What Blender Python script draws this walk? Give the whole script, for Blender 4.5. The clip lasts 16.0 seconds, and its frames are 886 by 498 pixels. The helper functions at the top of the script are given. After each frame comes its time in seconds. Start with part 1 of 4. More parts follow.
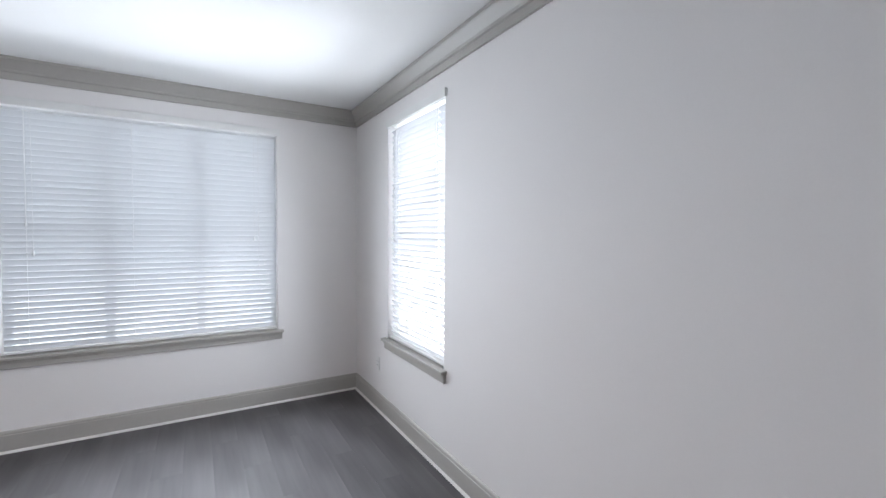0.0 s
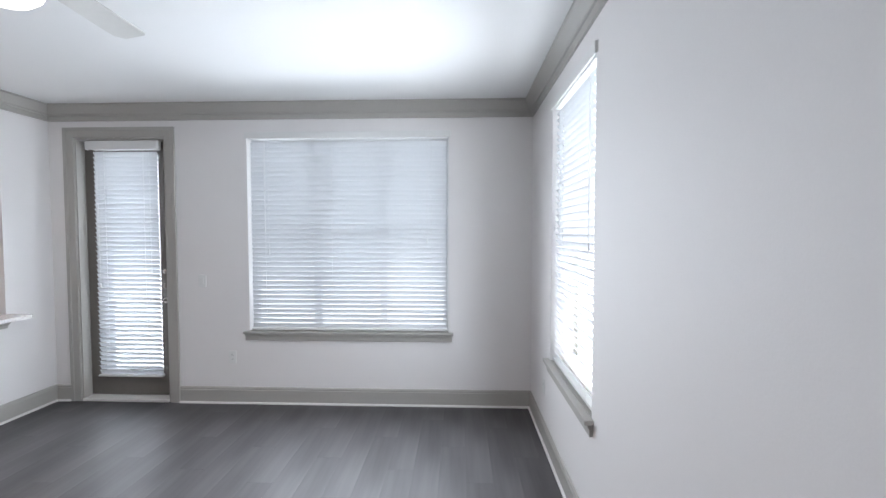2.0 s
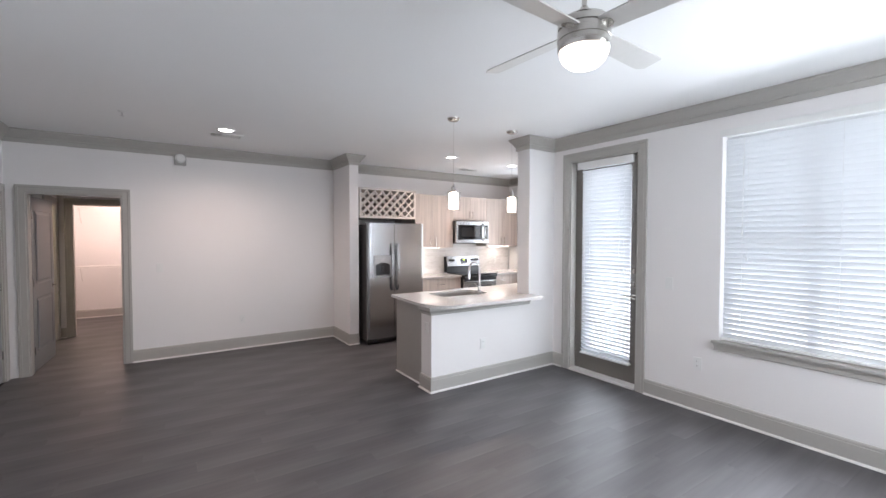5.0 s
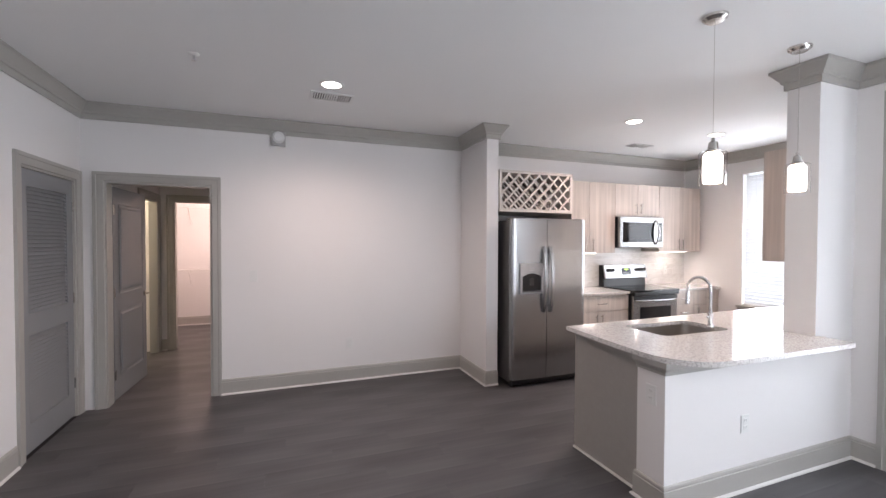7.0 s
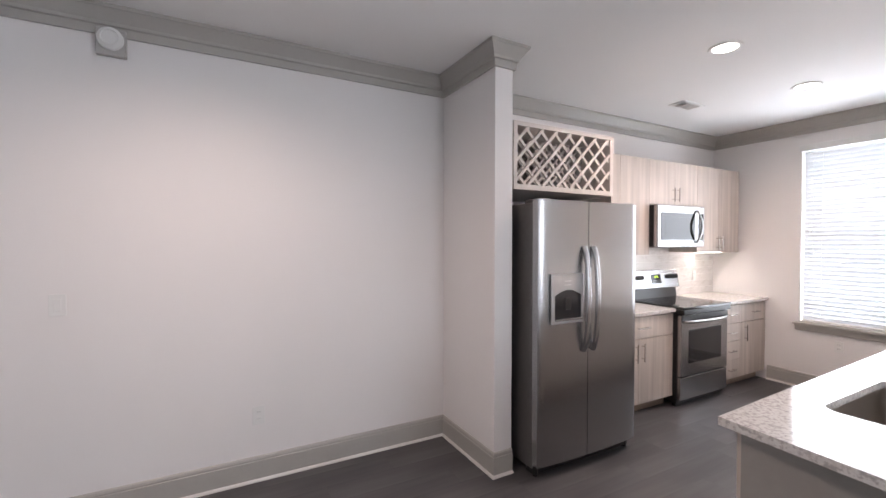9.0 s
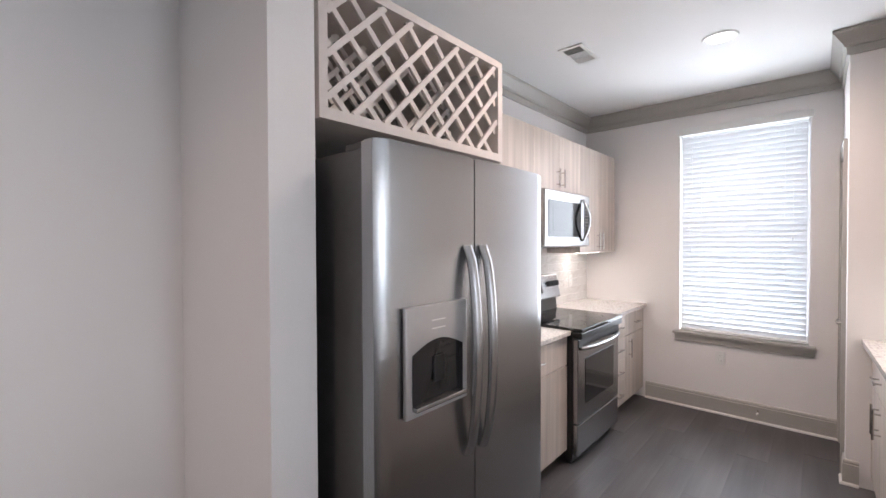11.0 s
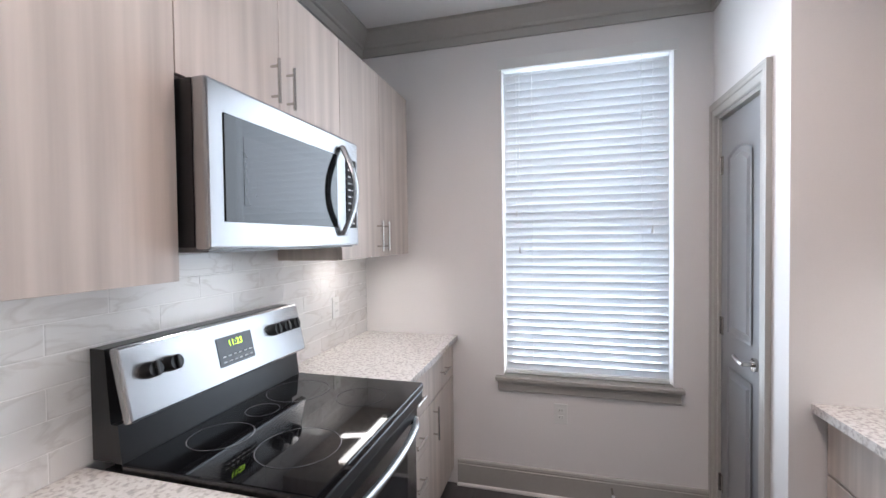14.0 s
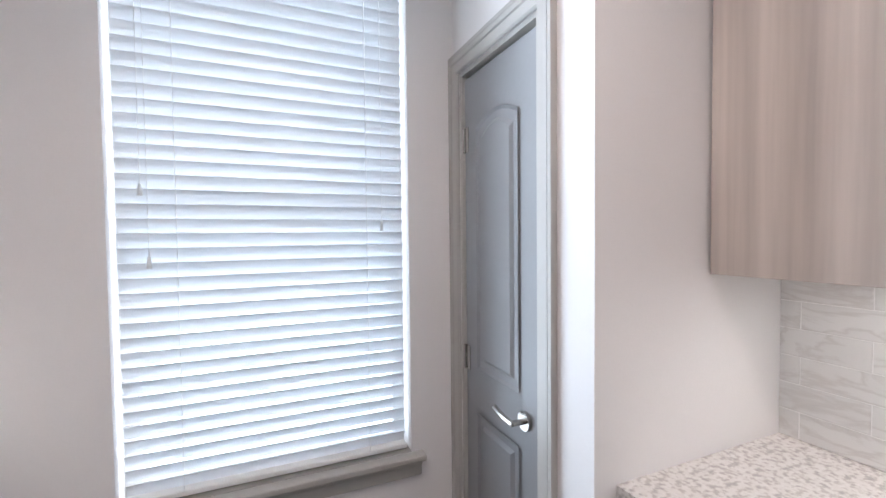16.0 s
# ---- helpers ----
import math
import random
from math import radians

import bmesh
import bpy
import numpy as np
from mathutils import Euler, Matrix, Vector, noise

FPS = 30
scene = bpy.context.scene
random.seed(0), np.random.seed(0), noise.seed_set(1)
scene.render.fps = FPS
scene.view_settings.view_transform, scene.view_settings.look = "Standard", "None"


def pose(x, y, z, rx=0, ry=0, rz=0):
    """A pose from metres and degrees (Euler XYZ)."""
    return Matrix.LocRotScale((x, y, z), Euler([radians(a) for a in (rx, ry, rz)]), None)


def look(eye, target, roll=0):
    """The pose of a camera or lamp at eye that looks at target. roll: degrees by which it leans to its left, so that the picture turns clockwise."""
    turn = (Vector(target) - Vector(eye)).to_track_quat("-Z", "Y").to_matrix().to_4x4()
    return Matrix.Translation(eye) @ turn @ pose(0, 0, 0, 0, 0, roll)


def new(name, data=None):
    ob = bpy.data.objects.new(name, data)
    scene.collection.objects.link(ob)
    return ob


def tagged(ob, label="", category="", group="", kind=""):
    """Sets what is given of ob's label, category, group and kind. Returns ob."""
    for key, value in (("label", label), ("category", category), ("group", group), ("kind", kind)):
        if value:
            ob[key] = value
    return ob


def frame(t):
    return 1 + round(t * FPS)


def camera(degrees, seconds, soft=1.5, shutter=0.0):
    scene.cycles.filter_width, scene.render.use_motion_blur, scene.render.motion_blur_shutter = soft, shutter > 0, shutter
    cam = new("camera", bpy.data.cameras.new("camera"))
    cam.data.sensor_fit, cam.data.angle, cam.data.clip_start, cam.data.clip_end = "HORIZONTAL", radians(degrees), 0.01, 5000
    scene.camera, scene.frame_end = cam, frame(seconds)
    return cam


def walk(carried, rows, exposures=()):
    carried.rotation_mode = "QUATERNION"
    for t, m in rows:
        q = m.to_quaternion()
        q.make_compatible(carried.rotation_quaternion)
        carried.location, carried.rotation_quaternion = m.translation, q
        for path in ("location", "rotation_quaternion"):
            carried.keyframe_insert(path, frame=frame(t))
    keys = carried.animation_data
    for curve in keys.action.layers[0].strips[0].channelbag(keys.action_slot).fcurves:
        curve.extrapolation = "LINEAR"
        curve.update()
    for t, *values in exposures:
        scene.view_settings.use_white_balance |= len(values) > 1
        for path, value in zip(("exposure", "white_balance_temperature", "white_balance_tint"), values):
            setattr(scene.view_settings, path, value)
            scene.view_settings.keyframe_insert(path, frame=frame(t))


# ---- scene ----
cam = camera(93.0, 16.0)
PATH = [
    (0, (0.803, -0.048, 1.591), (1.816, 1.676, 1.52), 0.4),
    (0.5, (1.112, 0.041, 1.589), (1.857, 1.896, 1.517), 0.4),
    (1, (1.317, 0.12, 1.584), (1.783, 2.063, 1.508), 0.1),
    (1.5, (1.459, 0.199, 1.589), (1.652, 2.188, 1.517), 0.1),
    (2, (1.549, 0.237, 1.619), (1.474, 2.234, 1.539), -0.0),
    (2.5, (1.578, 0.195, 1.627), (1.233, 2.164, 1.551), -0.1),
    (3, (1.607, 0.139, 1.615), (0.988, 2.039, 1.543), -0.1),
    (3.5, (1.634, 0.074, 1.605), (0.737, 1.86, 1.539), 0.0),
    (4, (1.66, 0.073, 1.63), (0.457, 1.669, 1.558), 0.1),
    (4.5, (1.532, 0.001, 1.623), (0.08, 1.375, 1.554), -0.0),
    (5, (1.308, -0.002, 1.612), (-0.355, 1.108, 1.551), 0.1),
    (5.2, (1.15, 0.0, 1.612), (-0.558, 1.038, 1.553), 0.1),
    (7.3, (-0.842, 0.271, 1.554), (-2.711, 0.982, 1.514), 0.2),
    (7.7, (-1.229, 0.316, 1.543), (-3.096, 1.034, 1.508), 0.2),
    (8.2, (-1.68, 0.429, 1.545), (-3.526, 1.199, 1.509), 0.2),
    (10.3, (-3.203, 1.342, 1.515), (-4.702, 2.665, 1.481), -0.2),
    (10.5, (-3.289, 1.465, 1.516), (-4.744, 2.837, 1.481), -0.2),
    (11, (-3.501, 1.76, 1.514), (-4.831, 3.253, 1.482), -0.2),
    (11.5, (-3.651, 2.072, 1.527), (-4.834, 3.683, 1.487), -0.2),
    (12, (-3.8, 2.398, 1.521), (-4.859, 4.094, 1.483), -0.5),
    (12.5, (-3.92, 2.705, 1.497), (-4.853, 4.474, 1.466), -0.5),
    (13, (-4.025, 3.015, 1.515), (-4.809, 4.855, 1.468), -0.6),
    (13.5, (-4.093, 3.325, 1.508), (-4.77, 5.206, 1.461), -0.7),
    (14, (-4.14, 3.636, 1.5), (-4.668, 5.564, 1.454), -0.7),
    (14.5, (-4.173, 3.925, 1.517), (-4.488, 5.899, 1.467), -0.8),
    (15, (-4.194, 4.179, 1.541), (-4.188, 6.178, 1.464), -1.0),
    (15.5, (-4.124, 4.438, 1.502), (-3.726, 6.397, 1.443), -0.6),
    (16, (-4.044, 4.638, 1.504), (-3.256, 6.475, 1.438), -0.6),
]
LIGHT = [(0, 0.12, 6650, 13), (2.5, 0.20, 6600, 12), (3.5, 0.38, 6600, 12), (4, 0.44, 6600, 11), (5, 0.52, 6700, 13), (7.3, 0.56, 6750, 15), (8.2, 0.58, 6750, 15), (10.3, 0.50, 6700, 14), (11, 0.46, 6600, 13), (12.5, 0.40, 6350, 12), (14, 0.10, 6150, 10), (16, 0.16, 6050, 9)]
walk(cam, [(t, look(eye, target, roll)) for t, eye, target, roll in PATH], LIGHT)


# ---- world, sun, lamps ----
def node(nt, kind, **inputs):
    n = nt.nodes.new(kind)
    for k, v in inputs.items():
        n.inputs[k.replace("_", " ")].default_value = v
    return n


world = bpy.data.worlds.new("world")
scene.world = world
world.use_nodes = True
sky = world.node_tree.nodes.new("ShaderNodeTexSky")
sky.sky_type, sky.sun_disc = "NISHITA", False
sky.sun_elevation, sky.sun_rotation = radians(42), radians(67)
world.node_tree.links.new(sky.outputs[0], world.node_tree.nodes["Background"].inputs[0])
world.node_tree.nodes["Background"].inputs[1].default_value = 0.12

SUN = bpy.data.lights.new("sun", "SUN")
SUN.energy, SUN.angle, SUN.color = 4.0, radians(0.5), (1, 0.95, 0.88)
new("sun", SUN).matrix_world = look((20, 8.57, 19.6), (0, 0, 0))


def area(name, eye, target, w, h, watts, color=(1, 1, 1)):
    lamp = bpy.data.lights.new(name, "AREA")
    lamp.shape, lamp.size, lamp.size_y, lamp.energy, lamp.color = "RECTANGLE", w, h, watts, color
    ob = new(name, lamp)
    ob.matrix_world = look(eye, target)
    return ob


def bulb(name, at, watts, color, size=0.04, spot=0):
    lamp = bpy.data.lights.new(name, "SPOT" if spot else "POINT")
    lamp.energy, lamp.color, lamp.shadow_soft_size = watts, color, size
    if spot:
        lamp.spot_size, lamp.spot_blend = radians(spot), 0.8
    ob = new(name, lamp)
    ob.location = at
    return ob


XE0, YN0, YK0 = 2.215, 4.09, 6.12
DAY = (0.80, 0.90, 1.0)
WARM = (1.0, 0.80, 0.71)
# daylight at the glass, and the sky's light as it leaves each window opening
for name, at, to, w, h, behind, room, down in (
        ("living", (0.53, YN0, 1.59), (0, -1, 0), 1.86, 1.74, 30, 42, 0.18),
        ("east", (XE0, 2.81, 1.59), (-1, 0, 0), 0.92, 1.74, 28, 26, 0.22),
        ("door", (-1.58, YN0, 1.30), (0, -1, 0), 0.60, 2.1, 20, 8, 0.25),
        ("kitchen", (-4.0, YK0, 1.59), (0, -1, 0), 0.88, 1.74, 31, 15, 0.0)):
    a, d = Vector(at), Vector(to)
    flat = Vector((d.x, d.y, 0))
    area("sky_light_" + name, a - flat * 0.20, a, w, h, behind, DAY)
    for dz in (-h / 4, h / 4):
        c = a + flat * 0.15 + Vector((0, 0, dz))
        area("window_light_" + name, c, c + d - Vector((0, 0, down)), w, h / 2, room / 2, DAY).data.spread = radians(150)
bulb("fan_bulb", (0.07, 1.58, 2.335), 25, WARM, 0.1, 178)
for i, (x, y) in enumerate(((-2.19, 2.46), (-2.25, 3.31))):
    bulb("pendant_bulb", (x, y, 1.99), 5, WARM, 0.05)
for x, y in ((-4.0, 0.61), (-3.91, 3.63), (-3.97, 4.92)):
    bulb("can_bulb", (x, y, 2.76), 50 if y < 2 else 39, WARM, 0.07, 165)
# closet source is unseen, assumed from the warm light in there
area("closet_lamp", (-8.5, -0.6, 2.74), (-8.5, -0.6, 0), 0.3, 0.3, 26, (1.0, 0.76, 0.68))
# unseen fill in the side room, strong enough to lift the dim hall too
bulb("bath_fill", (-7.0, -2.2, 2.4), 20, (1, 0.85, 0.6), 0.1)
area("under_cabinet_lamp", (-5.13, 5.65, 1.395), (-5.2, 5.65, 0.9), 0.05, 0.5, 1.0, (1, 0.93, 0.88))
area("under_cabinet_lamp", (-5.13, 3.95, 1.37), (-5.2, 3.95, 0.9), 0.05, 0.6, 0.55, (1, 0.93, 0.88))
area("under_cabinet_lamp", (-2.85, 4.77, 1.37), (-2.80, 4.77, 0.9), 0.05, 0.8, 1.6, (1, 0.93, 0.88))
area("hood_lamp", (-5.02, 4.82, 1.463), (-5.02, 4.82, 0.9), 0.05, 0.05, 1.2, (1, 0.96, 0.92))


# ---- materials ----
def material(name, color, rough=0.5, metal=0.0, grain=None, amount=0.15, bump=0.0, rand=0.0, coat=0.0):
    """Principled, with noise at two scales in colour and relief. grain: (x, y, z) scales of the fine noise."""
    m = bpy.data.materials.new(name)
    m.use_nodes = True
    nt = m.node_tree
    b = nt.nodes["Principled BSDF"]
    b.inputs["Roughness"].default_value, b.inputs["Metallic"].default_value = rough, metal
    b.inputs["Coat Weight"].default_value = coat
    tc = nt.nodes.new("ShaderNodeTexCoord")
    mp = nt.nodes.new("ShaderNodeMapping")
    mp.inputs["Scale"].default_value = grain or (30, 30, 30)
    nt.links.new(tc.outputs["Object"], mp.inputs[0])
    fine = node(nt, "ShaderNodeTexNoise", Scale=1.0, Detail=5.0)
    nt.links.new(mp.outputs[0], fine.inputs["Vector"])
    broad = node(nt, "ShaderNodeTexNoise", Scale=1.3, Detail=2.0)
    nt.links.new(tc.outputs["Object"], broad.inputs["Vector"])
    mix = nt.nodes.new("ShaderNodeMath")
    mix.operation = "ADD"
    nt.links.new(fine.outputs[0], mix.inputs[0])
    nt.links.new(broad.outputs[0], mix.inputs[1])
    top = mix.outputs[0]
    if rand:
        info = nt.nodes.new("ShaderNodeObjectInfo")
        r = nt.nodes.new("ShaderNodeMath")
        r.operation, r.inputs[1].default_value = "MULTIPLY", rand
        nt.links.new(info.outputs["Random"], r.inputs[0])
        s = nt.nodes.new("ShaderNodeMath")
        nt.links.new(top, s.inputs[0])
        nt.links.new(r.outputs[0], s.inputs[1])
        top = s.outputs[0]
    ramp = nt.nodes.new("ShaderNodeMapRange")
    ramp.inputs["From Min"].default_value, ramp.inputs["From Max"].default_value = 0.6, 1.4 + rand
    ramp.inputs["To Min"].default_value, ramp.inputs["To Max"].default_value = 1 - amount, 1 + amount
    nt.links.new(top, ramp.inputs[0])
    sc = nt.nodes.new("ShaderNodeVectorMath")
    sc.operation = "SCALE"
    sc.inputs[0].default_value = color
    nt.links.new(ramp.outputs[0], sc.inputs["Scale"])
    nt.links.new(sc.outputs[0], b.inputs["Base Color"])
    if bump:
        bp = node(nt, "ShaderNodeBump", Strength=bump, Distance=0.002)
        nt.links.new(fine.outputs[0], bp.inputs["Height"])
        nt.links.new(bp.outputs[0], b.inputs["Normal"])
    return m


def glow(name, color, strength):
    m = bpy.data.materials.new(name)
    m.use_nodes = True
    b = m.node_tree.nodes["Principled BSDF"]
    b.inputs["Base Color"].default_value = (*color, 1)
    b.inputs["Emission Color"].default_value = (*color, 1)
    b.inputs["Emission Strength"].default_value = strength
    return m


def glass_material(name, rough=0.0, color=(1, 1, 1)):
    m = bpy.data.materials.new(name)
    m.use_nodes = True
    b = m.node_tree.nodes["Principled BSDF"]
    b.inputs["Base Color"].default_value = (*color, 1)
    b.inputs["Transmission Weight"].default_value, b.inputs["Roughness"].default_value, b.inputs["IOR"].default_value = 1, rough, 1.45
    return m


def slat_material():
    m = bpy.data.materials.new("blind_slat")
    m.use_nodes = True
    nt = m.node_tree
    b = nt.nodes["Principled BSDF"]
    b.inputs["Base Color"].default_value, b.inputs["Roughness"].default_value = (0.86, 0.87, 0.88, 1), 0.4
    tr = nt.nodes.new("ShaderNodeBsdfTranslucent")
    tr.inputs[0].default_value = (0.86, 0.9, 0.95, 1)
    mx = nt.nodes.new("ShaderNodeMixShader")
    mx.inputs[0].default_value = 0.22
    nt.links.new(b.outputs[0], mx.inputs[1])
    nt.links.new(tr.outputs[0], mx.inputs[2])
    nt.links.new(mx.outputs[0], nt.nodes["Material Output"].inputs[0])
    return m


def marble_material():
    """White tile with soft grey and tan veins that change from tile to tile."""
    m = material("marble_tile", (0.8, 0.79, 0.78), 0.16, amount=0.04)
    nt = m.node_tree
    b = nt.nodes["Principled BSDF"]
    tc, info = nt.nodes.new("ShaderNodeTexCoord"), nt.nodes.new("ShaderNodeObjectInfo")
    off = nt.nodes.new("ShaderNodeVectorMath")
    off.operation = "MULTIPLY_ADD"
    off.inputs[1].default_value = (1, 1, 1)
    sc = nt.nodes.new("ShaderNodeVectorMath")
    sc.operation, sc.inputs[0].default_value = "SCALE", (9, 17, 5)
    nt.links.new(info.outputs["Random"], sc.inputs["Scale"])
    nt.links.new(tc.outputs["Object"], off.inputs[0])
    nt.links.new(sc.outputs[0], off.inputs[2])
    mp = nt.nodes.new("ShaderNodeMapping")
    mp.inputs["Scale"].default_value, mp.inputs["Rotation"].default_value = (3, 3, 9), (0.45, 0, 0)
    nt.links.new(off.outputs[0], mp.inputs[0])
    n = node(nt, "ShaderNodeTexNoise", Scale=1.0, Detail=6.0, Distortion=0.8)
    nt.links.new(mp.outputs[0], n.inputs["Vector"])
    r = nt.nodes.new("ShaderNodeValToRGB")
    e = r.color_ramp.elements
    e[0].position, e[0].color = 0.465, (0.74, 0.73, 0.72, 1)
    e[1].position, e[1].color = 0.54, (0.76, 0.75, 0.74, 1)
    v = r.color_ramp.elements.new(0.5)
    v.color = (0.65, 0.63, 0.615, 1)
    nt.links.new(n.outputs[0], r.inputs[0])
    nt.links.new(r.outputs[0], b.inputs["Base Color"])
    return m


def granite_material():
    m = material("granite", (0.6, 0.58, 0.56), 0.10, amount=0.05)
    nt = m.node_tree
    b = nt.nodes["Principled BSDF"]
    tc = nt.nodes.new("ShaderNodeTexCoord")
    n1 = node(nt, "ShaderNodeTexNoise", Scale=75.0, Detail=5.0)
    n2 = node(nt, "ShaderNodeTexVoronoi", Scale=120.0)
    for n in (n1, n2):
        nt.links.new(tc.outputs["Object"], n.inputs["Vector"])
    r = nt.nodes.new("ShaderNodeValToRGB")
    e = r.color_ramp.elements
    e[0].position, e[0].color = 0.33, (0.47, 0.455, 0.45, 1)
    e[1].position, e[1].color = 0.52, (0.74, 0.72, 0.70, 1)
    k = e.new(0.44)
    k.color = (0.60, 0.57, 0.55, 1)
    nt.links.new(n1.outputs[0], r.inputs[0])
    r2 = nt.nodes.new("ShaderNodeValToRGB")
    e = r2.color_ramp.elements
    e[0].position, e[0].color = 0.0, (0.90, 0.89, 0.88, 1)
    e[1].position, e[1].color = 1.0, (1, 1, 1, 1)
    nt.links.new(n2.outputs["Color"], r2.inputs[0])
    mx = nt.nodes.new("ShaderNodeMix")
    mx.data_type, mx.blend_type = "RGBA", "MULTIPLY"
    mx.inputs[0].default_value = 1
    nt.links.new(r.outputs[0], mx.inputs[6])
    nt.links.new(r2.outputs[0], mx.inputs[7])
    nt.links.new(mx.outputs[2], b.inputs["Base Color"])
    return m


WALL = material("wall_paint", (0.81, 0.79, 0.785), 0.6, grain=(160, 160, 160), amount=0.015, bump=0.12)
CEILING = material("ceiling_paint", (0.82, 0.82, 0.82), 0.75, grain=(90, 90, 90), amount=0.015, bump=0.25)
TRIM = material("greige_trim_paint", (0.42, 0.405, 0.38), 0.38, grain=(50, 50, 50), amount=0.03, bump=0.04)
SHOE = material("shoe_paint", (0.74, 0.72, 0.70), 0.45, amount=0.05)
DOORPAINT = material("grey_door_paint", (0.26, 0.265, 0.275), 0.36, grain=(60, 60, 60), amount=0.03, bump=0.05)
PATIO = material("taupe_door_paint", (0.17, 0.155, 0.14), 0.4, amount=0.05, bump=0.04)
PLANK = material("grey_vinyl_plank", (0.083, 0.079, 0.082), 0.45, grain=(17, 1.0, 17), amount=0.50, bump=0.08, rand=0.22)
SLAB = material("floor_base", (0.03, 0.03, 0.03), 0.8, amount=0.1)
OAK = material("washed_oak_laminate", (0.55, 0.485, 0.44), 0.42, grain=(26, 26, 0.9), amount=0.34, bump=0.05, rand=0.1)
OAKEDGE = material("oak_edge", (0.30, 0.24, 0.19), 0.5, amount=0.1)
GREIGE = material("greige_panel", (0.33, 0.31, 0.29), 0.45, amount=0.05, bump=0.05)
STEEL = material("brushed_steel", (0.43, 0.43, 0.435), 0.27, 1.0, grain=(240, 240, 2), amount=0.04, bump=0.025)
STEELDARK = material("grey_steel_case", (0.18, 0.175, 0.175), 0.45, 0.6, amount=0.08)
NICKEL = material("satin_nickel", (0.58, 0.56, 0.53), 0.22, 1.0, amount=0.05)
CHROME = material("chrome", (0.75, 0.75, 0.76), 0.06, 1.0, amount=0.02)
BLACK = material("black_plastic", (0.012, 0.012, 0.013), 0.3, amount=0.1)
BLACKGLASS = material("black_glass", (0.006, 0.006, 0.007), 0.04, amount=0.05)
OVENGLASS = material("smoked_glass", (0.02, 0.02, 0.022), 0.05, amount=0.05)
RING = material("burner_ring_print", (0.16, 0.16, 0.17), 0.2, amount=0.05)
WHITEPLASTIC = material("white_plastic", (0.78, 0.78, 0.77), 0.35, amount=0.02)
VINYL = material("white_vinyl_frame", (0.75, 0.76, 0.77), 0.4, amount=0.03)
RACK = material("rack_paint", (0.66, 0.61, 0.575), 0.45, grain=(30, 30, 30), amount=0.06)
# shade deep inside the rack, put into a darker board colour
RACKSHADE = material("rack_inside_shade", (0.25, 0.215, 0.19), 0.55, grain=(30, 30, 2), amount=0.1)
SINKSTEEL = material("sink_steel", (0.48, 0.45, 0.42), 0.3, 1.0, grain=(200, 4, 4), amount=0.08)
GROUT = material("grout", (0.87, 0.86, 0.85), 0.8, amount=0.04)
BLADE = material("silver_blade", (0.62, 0.61, 0.59), 0.35, 0.2, amount=0.03)
EARTH = material("outside_ground", (0.18, 0.20, 0.13), 0.9, grain=(2, 2, 2), amount=0.3)
CORD = material("blind_cord", (0.8, 0.8, 0.8), 0.7, amount=0.03)
WIRE = material("white_wire", (0.8, 0.78, 0.76), 0.4, amount=0.02)
SLAT = slat_material()
TILE = marble_material()
GRANITE = granite_material()
STEEL.node_tree.nodes["Principled BSDF"].inputs["Anisotropic"].default_value = 0.6
PANE = glass_material("window_glass")
CLEAR = glass_material("clear_shade_glass", 0.0)
CLEAR.node_tree.nodes["Principled BSDF"].inputs["IOR"].default_value = 1.06
OPAL = glow("lit_opal_glass", (1.0, 0.93, 0.86), 3.0)
LED = glow("lit_led_lens", (1.0, 0.95, 0.9), 9.0)
DIGIT = glow("green_digits", (0.55, 0.9, 0.05), 2.5)


# ---- mesh tools ----
def box(bm, x0, y0, z0, x1, y1, z1, bevel=0.0):
    """An axis-aligned box between two corners, with optional rounded edges."""
    r = bmesh.ops.create_cube(bm, size=1.0)
    vs = r["verts"]
    for v in vs:
        v.co = Vector(((x0 + x1) / 2 + v.co.x * (x1 - x0), (y0 + y1) / 2 + v.co.y * (y1 - y0), (z0 + z1) / 2 + v.co.z * (z1 - z0)))
    if bevel:
        es = list({e for v in vs for e in v.link_edges})
        bmesh.ops.bevel(bm, geom=es, offset=bevel, segments=2, profile=0.5, affect="EDGES")
    return bm


def cyl(bm, at, r0, r1, length, axis="z", seg=24):
    """A tapered cylinder from at along the axis."""
    r = bmesh.ops.create_cone(bm, cap_ends=True, segments=seg, radius1=r0, radius2=r1, depth=length)
    turn = {"z": Matrix(), "x": Matrix.Rotation(radians(90), 4, "Y"), "y": Matrix.Rotation(radians(-90), 4, "X")}[axis]
    bmesh.ops.transform(bm, matrix=Matrix.Translation(at) @ turn @ Matrix.Translation((0, 0, length / 2)), verts=r["verts"])
    return bm


def lathe(bm, at, rings, seg=32):
    """A turned shape from (radius, height) rings."""
    rows = []
    for r, z in rings:
        rows.append([bm.verts.new((at[0] + max(r, 1e-4) * math.cos(2 * math.pi * i / seg), at[1] + max(r, 1e-4) * math.sin(2 * math.pi * i / seg), at[2] + z)) for i in range(seg)])
    for a, b in zip(rows, rows[1:]):
        for i in range(seg):
            bm.faces.new((a[i], a[(i + 1) % seg], b[(i + 1) % seg], b[i]))
    bmesh.ops.recalc_face_normals(bm, faces=bm.faces)
    return bm


